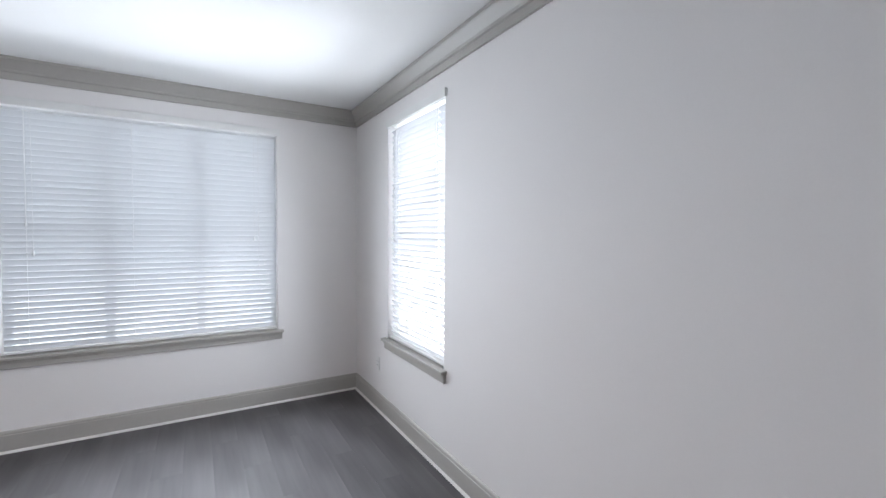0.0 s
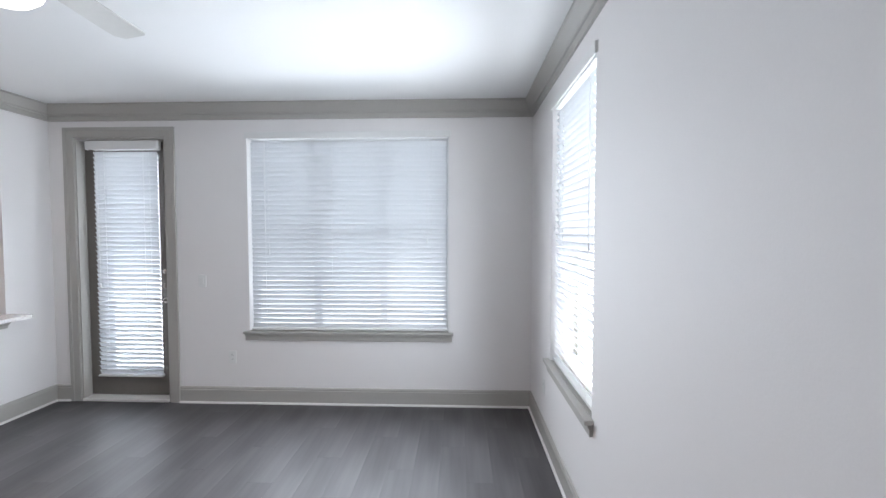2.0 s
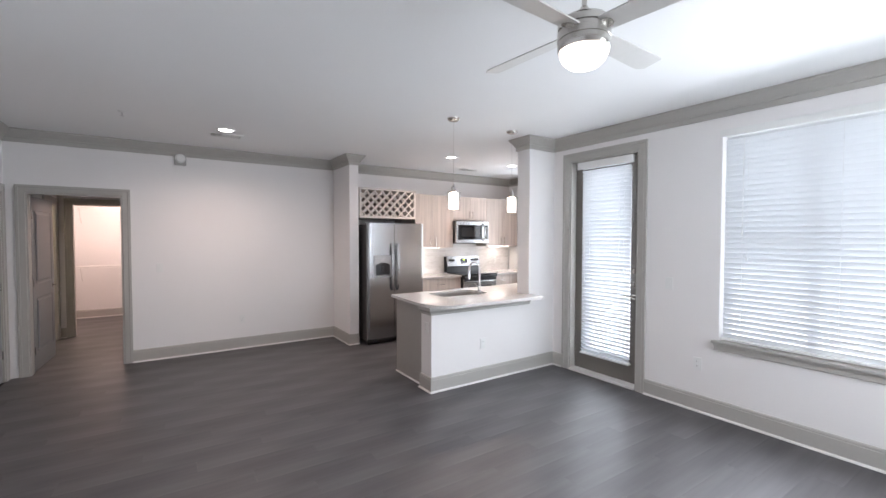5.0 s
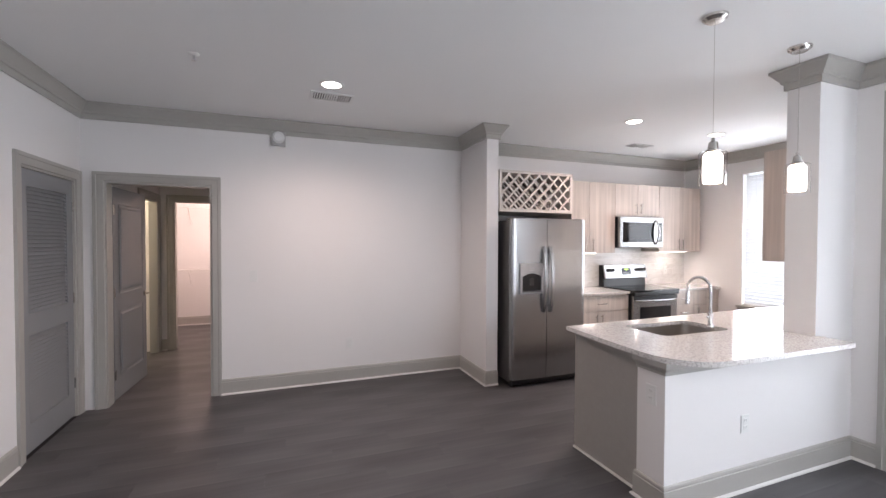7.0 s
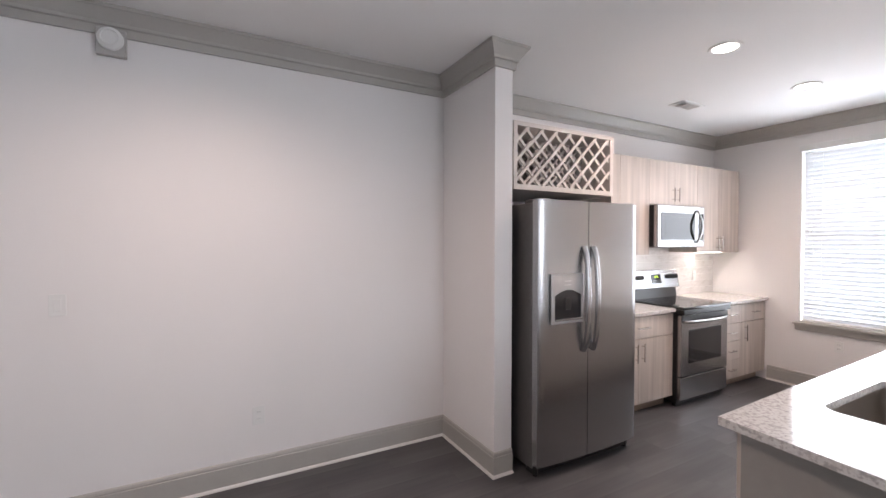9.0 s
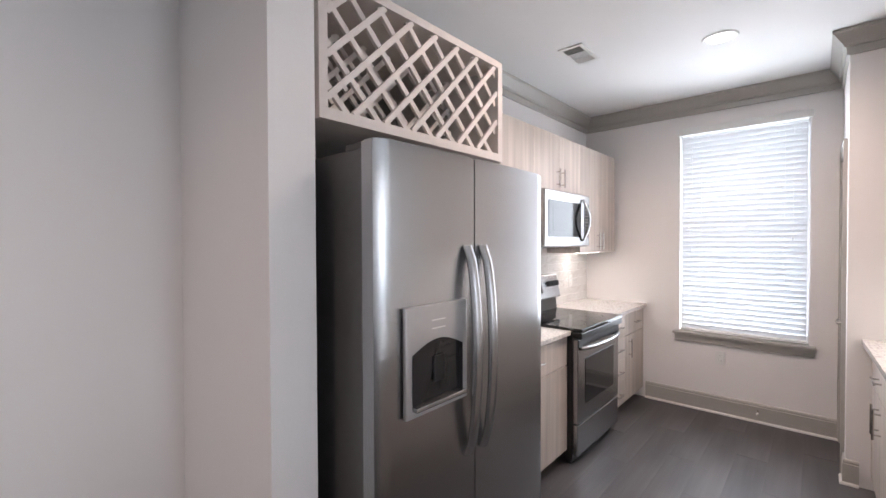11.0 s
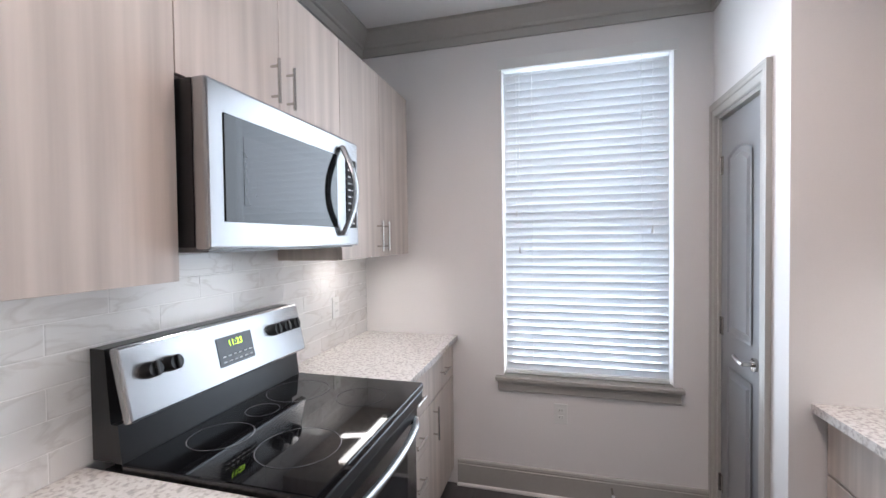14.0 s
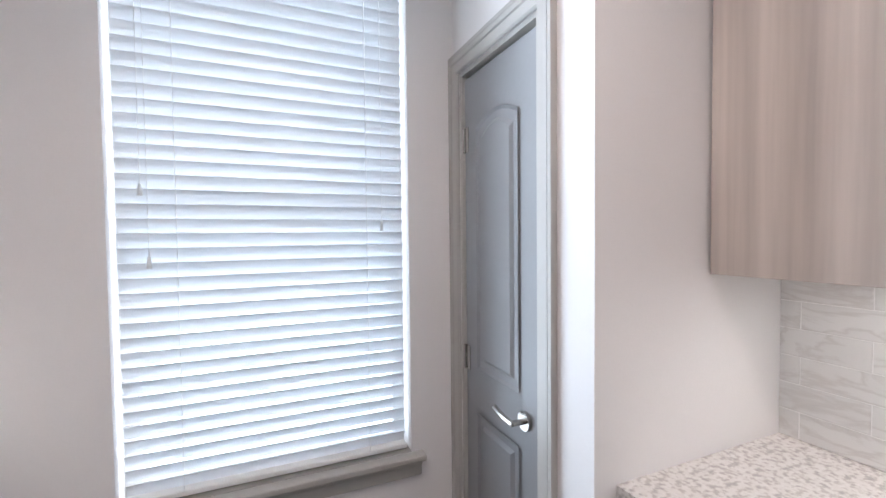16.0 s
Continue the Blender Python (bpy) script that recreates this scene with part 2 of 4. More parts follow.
def tube(bm, pts, r, seg=10):
    """A round rod along a line of points."""
    pts = [Vector(p) for p in pts]
    rows, side = [], None
    for i, p in enumerate(pts):
        d = (pts[min(i + 1, len(pts) - 1)] - pts[max(i - 1, 0)]).normalized()
        ref = Vector((0, 0, 1)) if abs(d.z) < 0.9 else Vector((1, 0, 0))
        u = side - d * side.dot(d) if side else d.cross(ref)
        u.normalize()
        side = u
        w = d.cross(u)
        rows.append([bm.verts.new(p + r * (math.cos(2 * math.pi * k / seg) * u + math.sin(2 * math.pi * k / seg) * w)) for k in range(seg)])
    for a, b in zip(rows, rows[1:]):
        for k in range(seg):
            bm.faces.new((a[k], a[(k + 1) % seg], b[(k + 1) % seg], b[k]))
    bm.faces.new(rows[0][::-1])
    bm.faces.new(rows[-1])
    bmesh.ops.recalc_face_normals(bm, faces=bm.faces)
    return bm


def prism(bm, outline, z0, z1):
    """A flat outline raised from z0 to z1."""
    low = [bm.verts.new((x, y, z0)) for x, y in outline]
    high = [bm.verts.new((x, y, z1)) for x, y in outline]
    bm.faces.new(low[::-1])
    bm.faces.new(high)
    n = len(outline)
    for i in range(n):
        bm.faces.new((low[i], low[(i + 1) % n], high[(i + 1) % n], high[i]))
    return bm


def sweep(bm, path, profile, closed=False):
    """A moulding along a plan line; the room lies to the left. profile: (out, z) pairs."""
    pts = [Vector(p) for p in path]
    n = len(pts)
    rows = []
    for i, p in enumerate(pts):
        a = (p - pts[i - 1]).normalized() if closed or i > 0 else None
        b = (pts[(i + 1) % n] - p).normalized() if closed or i < n - 1 else None
        a, b = a or b, b or a
        na, nb = Vector((-a.y, a.x)), Vector((-b.y, b.x))
        m = (na + nb) / max(0.2, 1 + na.dot(nb))
        rows.append([bm.verts.new((p.x + m.x * d, p.y + m.y * d, z)) for d, z in profile])
    k = len(profile)
    for i in range(n if closed else n - 1):
        a, b = rows[i], rows[(i + 1) % n]
        for j in range(k):
            bm.faces.new((a[j], a[(j + 1) % k], b[(j + 1) % k], b[j]))
    if not closed:
        bm.faces.new(rows[0])
        bm.faces.new(rows[-1][::-1])
    bmesh.ops.recalc_face_normals(bm, faces=bm.faces)
    return bm


def mesh_of(name, bm, mat, smooth=False):
    me = bpy.data.meshes.new(name)
    bm.to_mesh(me)
    bm.free()
    me.materials.append(mat)
    if smooth:
        for p in me.polygons:
            p.use_smooth = True
        me.set_sharp_from_angle(angle=radians(35))
    return me


def part(name, bm, mat, parent=None, label="", smooth=False):
    ob = new(name, mesh_of(name, bm, mat, smooth))
    if parent:
        ob.parent = parent
    return tagged(ob, label)


def structure(name, bm, mat, label, category, smooth=False):
    return tagged(part(name, bm, mat, smooth=smooth), label, category, kind="structure")


def thing(name, label, category, at=(0, 0, 0), group="", kind=""):
    ob = new(name)
    ob.empty_display_size = 0.1
    ob.location = at
    return tagged(ob, label, category, group, kind)


def B(*a, bevel=0.0):
    return box(bmesh.new(), *a, bevel=bevel)


# ---- the plan ----
XE, YN, XW, YS = 2.215, 4.09, -5.275, -0.97
XS, YL = -2.25, -1.46
XK, YK = -5.345, 6.12
XP, YP = -3.36, 5.37
PX0, PX1, PY = -2.515, -2.315, 3.66
XT = -2.655
H = 2.80
ROOM = [(XS, YS), (XE, YS), (XE, YN), (PX1, YN), (PX1, PY), (PX0, PY), (PX0, YN), (XT, YN), (XT, YP), (XP, YP), (XP, YK),
        (XK, YK), (XK, 2.424), (-4.585, 2.424), (-4.585, 2.285), (XW, 2.285), (XW, YL), (XS, YL)]


def wall(name, axis, face, back, a0, a1, holes=(), top=H, label="white painted drywall wall"):
    """A wall along an axis between its two faces, with holes (from, to, sill, head) cut through."""
    bm = bmesh.new()

    def piece(s, e, z0, z1):
        if e - s > 1e-4 and z1 - z0 > 1e-4:
            lo, hi = min(face, back), max(face, back)
            if axis == "x":
                box(bm, s, lo, z0, e, hi, z1)
            else:
                box(bm, lo, s, z0, hi, e, z1)
    at = a0
    for s, e, z0, z1 in sorted(holes):
        piece(at, s, 0, top)
        piece(s, e, 0, z0)
        piece(s, e, z1, top)
        at = e
    piece(at, a1, 0, top)
    return structure(name, bm, WALL, label, "wall")


W1 = (-0.415, 1.455, 0.69, 2.50)
W2 = (2.335, 3.285, 0.69, 2.50)
W3 = (-4.455, -3.545, 0.69, 2.50)
DOOR = (-2.065, -1.19, 0.0, 2.50)
wall("wall_north", "x", YN, YN + 0.16, PX1, XE + 0.16, [DOOR, W1])
wall("wall_east", "y", XE, XE + 0.16, YS, YN, [W2])
wall("wall_south", "x", YS, YS - 0.16, XS, XE + 0.16)
wall("wall_entry_return", "y", XS, XS + 0.14, YL - 0.16, YS - 0.16)
wall("wall_closet", "x", YL, YL - 0.14, XW - 0.14, XS, [(-5.17, -4.33, 0, 2.09)])
wall("wall_west", "y", XW, XW - 0.14, YL, 2.285, [(-1.285, -0.415, 0, 2.10)])
wall("wall_stub", "x", 2.285, 2.424, XK - 0.14, -4.585)
wall("wall_kitchen_west", "y", XK, XK - 0.14, 2.424, YK)
wall("wall_kitchen_north", "x", YK, YK + 0.16, XK - 0.14, XT + 0.3, [W3])
wall("wall_pantry", "y", XP, XP + 0.10, YP, YK, [(5.572, 6.062, 0, 2.10)])
wall("wall_pantry_south", "x", YP, YP + 0.10, XP + 0.10, XT)
wall("wall_kitchen_east", "y", XT, PX1, YN, YK)
wall("column", "y", PX0, PX1, PY, YN, label="white drywall column at the end of the counter")
wall("half_wall", "y", PX0, PX1, 2.275, PY, top=0.885, label="white drywall half wall under the counter")
wall("wall_pantry_back", "y", XP + 0.55, XT, YP + 0.1, YK, label="plain wall inside the pantry")
wall("wall_hall_south", "x", -1.36, -1.46, -7.47, XW - 0.14, [(-7.365, -6.60, 0, 2.10)])
wall("wall_hall_north", "x", 0.30, 0.44, -7.47, XW - 0.14)
wall("wall_hall_west", "y", -7.47, -7.59, -1.46, 0.44, [(-1.19, -0.38, 0, 2.11)])
wall("wall_closet_back", "y", -9.38, -9.5, -1.8, 0.7)
wall("wall_closet_side_south", "x", -1.7, -1.8, -9.38, -7.59)
wall("wall_closet_side_north", "x", 0.6, 0.7, -9.38, -7.59)
wall("wall_closet_front", "y", -7.59, -7.47, -1.8, -1.46)
wall("wall_closet_front_north", "y", -7.59, -7.47, 0.44, 0.7)
wall("wall_bath_back", "x", -2.9, -3.0, -7.47, -5.4)
wall("wall_bath_west", "y", -7.47, -7.57, -3.0, -1.8)
wall("wall_bath_east", "y", -5.5, -5.42, -2.9, -1.6)
wall("wall_utility_back", "x", -2.2, -2.3, -5.4, XS)
structure("ceiling", B(-9.6, -3.1, H, XE + 0.16, YK + 0.16, H + 0.12), CEILING, "white lightly textured painted ceiling", "ceiling")
FLOOR = structure("floor", B(-9.6, -3.1, -0.12, XE + 0.16, YK + 0.16, -0.006), SLAB, "dark grey vinyl plank floor with long wood grain", "floor")
structure("ground", B(-400, -400, -3.2, 400, 400, -3.0), EARTH, "grass and earth ground outside the building", "ground")
structure("balcony", B(-2.3, YN + 0.17, -0.25, XE, YN + 1.6, -0.06), material("balcony_concrete", (0.4, 0.39, 0.37), 0.8, amount=0.1), "grey concrete balcony slab outside the patio door", "balcony")

# unseen slab, added to keep direct sun off the living room's north windows
structure("shade_slab_above", B(-2.3, YN + 0.17, 2.93, XE, YN + 1.6, 3.12), bpy.data.materials["balcony_concrete"], "unseen grey slab added above the balcony to block sun", "balcony")

# crown moulding, baseboards, shoe moulding
CROWN = [(0, 2.655), (0.016, 2.655), (0.018, 2.70), (0.030, 2.705), (0.034, 2.72), (0.075, 2.775), (0.082, 2.78), (0.082, H - 0.001), (0, H - 0.001)]
structure("crown_moulding", sweep(bmesh.new(), ROOM, CROWN, True), TRIM, "greige painted stepped crown moulding", "trim")
BASE = [(0, 0.0), (0.015, 0.0), (0.015, 0.128), (0.011, 0.132), (0.013, 0.140), (0.010, 0.152), (0.004, 0.158), (0, 0.158)]
QUARTER = [(0.0155, 0.0), (0.028, 0.0), (0.027, 0.008), (0.022, 0.014), (0.0155, 0.017)]
RUNS = [
    [(-4.585, 2.424), (-4.585, 2.285), (XW, 2.285), (XW, -0.335)],
    [(-4.23, YL), (XS, YL), (XS, YS), (XE, YS), (XE, YN), (-1.094, YN)],
    [(-2.161, YN), (PX1, YN), (PX1, 2.275), (PX0, 2.275), (PX0, 2.335)],
    [(XP + 0.06, YP), (XP, YP), (XP, 5.472)],
    [(XP, YK), (-4.74, YK)],
    [(-9.38, 0.6), (-9.38, -1.7)],
        [(-7.47, -1.277), (-7.47, -1.36)],
]
for run in RUNS:
    structure("baseboard", sweep(bmesh.new(), run, BASE), TRIM, "greige painted tall baseboard", "baseboard")
    structure("shoe_trim", sweep(bmesh.new(), run, QUARTER), SHOE, "thin pale shoe moulding along the floor", "trim")

# ---- doors and windows ----
def casing(name, axis, plane, out, a0, a1, head, width=0.10, label="greige painted door casing"):
    """Two legs and a head around an opening on the wall face plane; out is +1 or -1."""
    prof = [(0, 0.0), (0.020, 0.0), (0.020, width * 0.30), (0.015, width * 0.36), (0.013, width - 0.006), (0.008, width), (0, width)]
    bm = bmesh.new()
    rows = []
    path = [(a0, 0.0, -1, 0), (a0, head, -1, 1), (a1, head, 1, 1), (a1, 0.0, 1, 0)]
    for a, z, sa, sz in path:
        row = []
        for d, w in prof:
            w2 = width - w
            s, zz, q = a + sa * w2, z + sz * w2, plane + out * d
            row.append(bm.verts.new((s, q, zz) if axis == "x" else (q, s, zz)))
        rows.append(row)
    k = len(prof)
    for a, b in zip(rows, rows[1:]):
        for j in range(k):
            bm.faces.new((a[j], a[(j + 1) % k], b[(j + 1) % k], b[j]))
    bm.faces.new(rows[0])
    bm.faces.new(rows[-1])
    bmesh.ops.recalc_face_normals(bm, faces=bm.faces)
    return structure(name, bm, TRIM, label, "trim")


def jamb(name, axis, face, back, a0, a1, head, mat=None, t=0.016):
    lo, hi = min(face, back) + 0.001, max(face, back) - 0.001
    bm = bmesh.new()
    for s, e, z0, z1 in ((a0, a0 + t, 0, head - t), (a1 - t, a1, 0, head - t), (a0, a1, head - t, head)):
        box(bm, *((s, lo, z0, e, hi, z1) if axis == "x" else (lo, s, z0, hi, e, z1)))
    return structure(name, bm, mat or TRIM, "greige painted door jamb lining", "trim")


def panel_door(name, width, height, label, arched=False, group=""):
    """A moulded two-panel door, hinged at its origin, running along +x; front is -y."""
    th = 0.036
    root = thing(name, label, "door", group=group, kind="structure")
    bm = B(0, -th / 2, 0.01, width, th / 2, height, bevel=0.002)
    slab = part("slab", bm, DOORPAINT, root)
    m = 0.115 if width > 0.6 else 0.095
    for z0, z1 in ((0.22, 0.87), (1.03, height - 0.16)):
        for s in (-1, 1):
            y = s * th / 2
            bm = bmesh.new()
            x0, x1 = m, width - m
            rings = [(0, 0.002), (0.012, -0.006), (0.030, -0.006), (0.045, 0.004)]
            loops = []
            for inset, d in rings:
                pts = [(x0 + inset, z0 + inset), (x1 - inset, z0 + inset)]
                if arched and z1 > 1.5:
                    for k in range(9):
                        u = k / 8
                        x = x1 - inset + (x0 - x1 + 2 * inset) * u
                        pts.append((x, z1 - inset - 0.035 + 0.035 * math.sin(math.pi * u)))
                else:
                    pts += [(x1 - inset, z1 - inset), (x0 + inset, z1 - inset)]
                loops.append([bm.verts.new((x, y + s * (d + 0.0045), z)) for x, z in pts])
            for a, b in zip(loops, loops[1:]):
                for k in range(len(a)):
                    bm.faces.new((a[k], a[(k + 1) % len(a)], b[(k + 1) % len(a)], b[k]))
            bm.faces.new(loops[-1])
            bmesh.ops.recalc_face_normals(bm, faces=bm.faces)
            part("raised_panel", bm, DOORPAINT, slab)
    for z in (0.25, 1.05, height - 0.22):
        bm = cyl(bmesh.new(), (-0.004, -th / 2 - 0.004, z - 0.045), 0.007, 0.007, 0.09, seg=12)
        box(bm, -0.003, -th / 2 - 0.003, z - 0.045, 0.03, -th / 2 + 0.002, z + 0.045)
        part("hinge", bm, NICKEL, root, "satin nickel hinge")
    for s in (-1, 1):
        y = s * th / 2
        bm = cyl(bmesh.new(), (width - 0.065, y if s > 0 else y - 0.012, 0.96), 0.028, 0.028, 0.012, "y", 20)
        cyl(bm, (width - 0.065, y if s > 0 else y - 0.05, 0.96), 0.009, 0.009, 0.05, "y", 12)
        tube(bm, [(width - 0.060, y + s * 0.05, 0.96), (width - 0.10, y + s * 0.052, 0.962), (width - 0.14, y + s * 0.048, 0.964), (width - 0.175, y + s * 0.042, 0.966)], 0.0085, 8)
        part("lever_handle", bm, NICKEL, root, "satin nickel lever handle", True)
    return root


def blind(name, width, z0, z1, spacing, tilt, label, group, ladders, valance=0.055, over=0.03, slots=False):
    """A faux-wood venetian blind across x at y=0, room to -y; slats are its parts."""
    root = thing(name, label, "window blind", group=group)
    bm = B(-width / 2 - over, -0.055, z1 - 0.005, width / 2 + over, -0.043, z1 + valance, bevel=0.003)
    for s in (-1, 1):
        box(bm, s * (width / 2 + over) - 0.006, -0.043, z1 - 0.005, s * (width / 2 + over) + 0.006, -0.012, z1 + valance)
    part("valance", bm, WHITEPLASTIC, root)
    part("head_rail", B(-width / 2, -0.028, z1 - 0.002, width / 2, 0.028, z1 + 0.04), WHITEPLASTIC, root)
    part("bottom_rail", B(-width / 2, -0.026, z0, width / 2, 0.026, z0 + 0.018, bevel=0.004), WHITEPLASTIC, root)
    bm = bmesh.new()
    rows = []
    for k in range(7):
        u = -0.025 + 0.05 * k / 6
        h = 0.0022 * (1 - (u / 0.025) ** 2)
        rows.append((u, h))
    top = [(u, h + 0.0013) for u, h in rows]
    low = [(u, h - 0.0013) for u, h in rows[::-1]]
    def board(x0, x1, k0, k1):
        ring = top[k0:k1 + 1] + low[6 - k1:7 - k0]
        ends = [[bm.verts.new((x, u, h)) for u, h in ring] for x in (x0, x1)]
        n = len(ring)
        for k in range(n):
            bm.faces.new((ends[0][k], ends[0][(k + 1) % n], ends[1][(k + 1) % n], ends[1][k]))
        bm.faces.new(ends[0][::-1])
        bm.faces.new(ends[1])

    # routed cord slots split the slat into full boards and narrow bridges
    at = -width / 2 + 0.004
    for u in sorted(ladders) if slots else ():
        board(at, u * width - 0.008, 0, 6)
        board(u * width - 0.008, u * width + 0.008, 0, 2)
        board(u * width - 0.008, u * width + 0.008, 4, 6)
        at = u * width + 0.008
    board(at, width / 2 - 0.004, 0, 6)
    bmesh.ops.recalc_face_normals(bm, faces=bm.faces)
    me = mesh_of("slat", bm, SLAT)
    count = int((z1 - z0 - 0.03) / spacing)
    rnd = random.Random(len(name) + count)
    for k in range(count):
        ob = new("slat", me)
        ob.parent = root
        ob.location = (0, 0, z0 + 0.04 + k * spacing)
        ob.rotation_euler = (radians(-tilt + rnd.uniform(-0.25, 0.25)), radians(rnd.uniform(-0.02, 0.02)), 0)
    for u in ladders:
        for y in (-0.027, 0.027):
            part("ladder_cord", tube(bmesh.new(), [(u * width, y, z0 + 0.01), (u * width, y, z1)], 0.0014, 6), CORD, root)
    for u, zz in ((-0.42, 0.52), (-0.40, 0.40), (0.40, 0.46)):
        bm = tube(bmesh.new(), [(u * width, -0.034, z1), (u * width, -0.034, z0 + zz * (z1 - z0) + 0.03)], 0.0011, 5)
        cyl(bm, (u * width, -0.034, z0 + zz * (z1 - z0)), 0.008, 0.004, 0.035, seg=10)
        part("pull_cord", bm, CORD, root)
    return root


def window(name, width, z0, z1, label, mullions):
    """A white vinyl window across x at y=0 with its sashes and panes."""
    root = thing(name, label, "window", kind="structure")
    bm = bmesh.new()
    f = 0.045
    box(bm, -width / 2, -0.03, z0, -width / 2 + f, 0.03, z1)
    box(bm, width / 2 - f, -0.03, z0, width / 2, 0.03, z1)
    box(bm, -width / 2 + f, -0.03, z0, width / 2 - f, 0.03, z0 + f)
    box(bm, -width / 2 + f, -0.03, z1 - f, width / 2 - f, 0.03, z1)
    part("window_frame", bm, VINYL, root)
    zm = (z0 + z1) / 2
    xs = [-width / 2 + f] + [m * width for m in mullions] + [width / 2 - f]
    for m in mullions:
        part("mullion", B(m * width - 0.03, -0.028, z0 + f, m * width + 0.03, 0.028, z1 - f), VINYL, root)
    for a, b in zip(xs, xs[1:]):
        part("meeting_rail", B(a + 0.03, -0.022, zm - 0.022, b - 0.03, 0.022, zm + 0.022), VINYL, root)
        for q0, q1 in ((z0 + f, zm - 0.022), (zm + 0.022, z1 - f)):
            p = part("pane", B(a + 0.002, -0.003, q0 + 0.002, b - 0.002, 0.003, q1 - 0.002), PANE, root)
            p.visible_shadow = False
    return root


def sill(name, axis, face, out, a0, a1, z, label="greige painted window sill with moulded apron"):
    bm = bmesh.new()
    ov = 0.045

    def put(s0, s1, d0, d1, z0, z1, bev):
        q0, q1 = face + out * d0, face + out * d1
        lo, hi = min(q0, q1), max(q0, q1)
        box(bm, *((s0, lo, z0, s1, hi, z1) if axis == "x" else (lo, s0, z0, hi, s1, z1)), bevel=bev)
    put(a0 - ov, a1 + ov, 0.0005, 0.048, z - 0.022, z + 0.002, 0.005)
    put(a0, a1, -0.10, 0.0, z - 0.020, z + 0.002, 0)
    put(a0 - ov + 0.012, a1 + ov - 0.012, 0.0005, 0.020, z - 0.085, z - 0.0225, 0.004)
    put(a0 - ov + 0.012, a1 + ov - 0.012, 0.0203, 0.028, z - 0.042, z - 0.0225, 0.003)
    return structure(name, bm, TRIM, label, "window sill")


for nm, (a0, a1, z0, z1), place, mull in (
        ("window_1", W1, lambda c: pose(c, YN + 0.125, 0), (-0.17, 0.17)),
        ("window_2", W2, lambda c: pose(XE + 0.125, c, 0, 0, 0, -90), ()),
        ("window_3", W3, lambda c: pose(c, YK + 0.125, 0), ())):
    w = window(nm, a1 - a0, z0, z1, "white vinyl window behind a closed blind", mull)
    w.matrix_world = place((a0 + a1) / 2)
sill("window_sill_1", "x", YN, -1, W1[0], W1[1], 0.69)
sill("window_sill_2", "y", XE, -1, W2[0], W2[1], 0.69)
sill("window_sill_3", "x", YK, -1, W3[0], W3[1], 0.69)
bl = blind("window_blind", 1.845, 0.70, 2.485, 0.0445, 62, "wide white faux-wood venetian blind, slats nearly closed", "blinds", (-0.42, -0.08, 0.42))
bl.matrix_world = pose(0.52, YN + 0.04, 0)
bl = blind("window_blind", 0.925, 0.70, 2.485, 0.0445, 58, "white faux-wood venetian blind glowing with sunlight", "blinds", (-0.36, 0.36), slots=True)
bl.matrix_world = pose(XE + 0.04, 2.81, 0, 0, 0, -90)
bl = blind("window_blind", 0.885, 0.70, 2.485, 0.0445, 63, "white faux-wood venetian blind, slats half open", "blinds", (-0.32, 0.34))
bl.matrix_world = pose(-4.0, YK + 0.04, 0)

# patio door
casing("door_casing_1", "x", YN, -1, DOOR[0], DOOR[1], DOOR[3], 0.095)
jamb("door_jamb_1", "x", YN, YN + 0.16, DOOR[0], DOOR[1], DOOR[3])
pd = thing("door_1", "taupe full-glass patio door with a closed white blind", "door", (-1.628, YN + 0.115, 0), kind="structure")
bm = bmesh.new()
box(bm, -0.419, -0.022, 0.03, -0.30, 0.022, 2.48)
box(bm, 0.30, -0.022, 0.03, 0.419, 0.022, 2.48)
box(bm, -0.30, -0.022, 0.03, 0.30, 0.022, 0.25)
box(bm, -0.30, -0.022, 2.36, 0.30, 0.022, 2.48)
part("slab", bm, PATIO, pd)
part("pane", B(-0.30, -0.004, 0.25, 0.30, 0.004, 2.36), PANE, pd).visible_shadow = False
for z, r in ((1.24, 0.026), (1.10, 0.026)):
    bm = cyl(bmesh.new(), (0.355, -0.036, z), r, r, 0.014, "y", 20)
    box(bm, 0.350, -0.05, z - 0.016, 0.360, -0.036, z + 0.016, bevel=0.002)
    part("deadbolt", bm, NICKEL, pd, "satin nickel thumb turn")
bm = cyl(bmesh.new(), (0.355, -0.036, 0.965), 0.028, 0.028, 0.014, "y", 20)
cyl(bm, (0.355, -0.07, 0.965), 0.009, 0.009, 0.04, "y", 12)
tube(bm, [(0.357, -0.07, 0.965), (0.31, -0.072, 0.966), (0.27, -0.068, 0.967), (0.24, -0.062, 0.968)], 0.008, 8)
part("lever_handle", bm, NICKEL, pd, "satin nickel lever handle", True)
structure("door_threshold", B(DOOR[0] + 0.017, YN - 0.02, 0.0005, DOOR[1] - 0.017, YN + 0.158, 0.026, bevel=0.004), SHOE, "pale metal threshold under the patio door", "threshold")
bl = blind("door_blind", 0.63, 0.225, 2.40, 0.0445, 61, "white faux-wood blind fixed on the patio door", "blinds", (-0.3, 0.3), 0.075, 0.035)
bl.matrix_world = pose(-1.615, YN + 0.055, 0)

# pantry door
casing("door_casing_2", "y", XP, -1, 5.572, 6.062, 2.10, 0.055)
casing("door_casing_2b", "y", XP - 0.0005, -1, 5.545, 6.075, 2.125, 0.045)
jamb("door_jamb_2", "y", XP, XP + 0.10, 5.572, 6.062, 2.10)
d = panel_door("door_2", 0.452, 2.07, "grey two-panel pantry door with a lever handle, closed", True)
d.matrix_world = pose(XP + 0.03, 6.043, 0, 0, 0, -90)

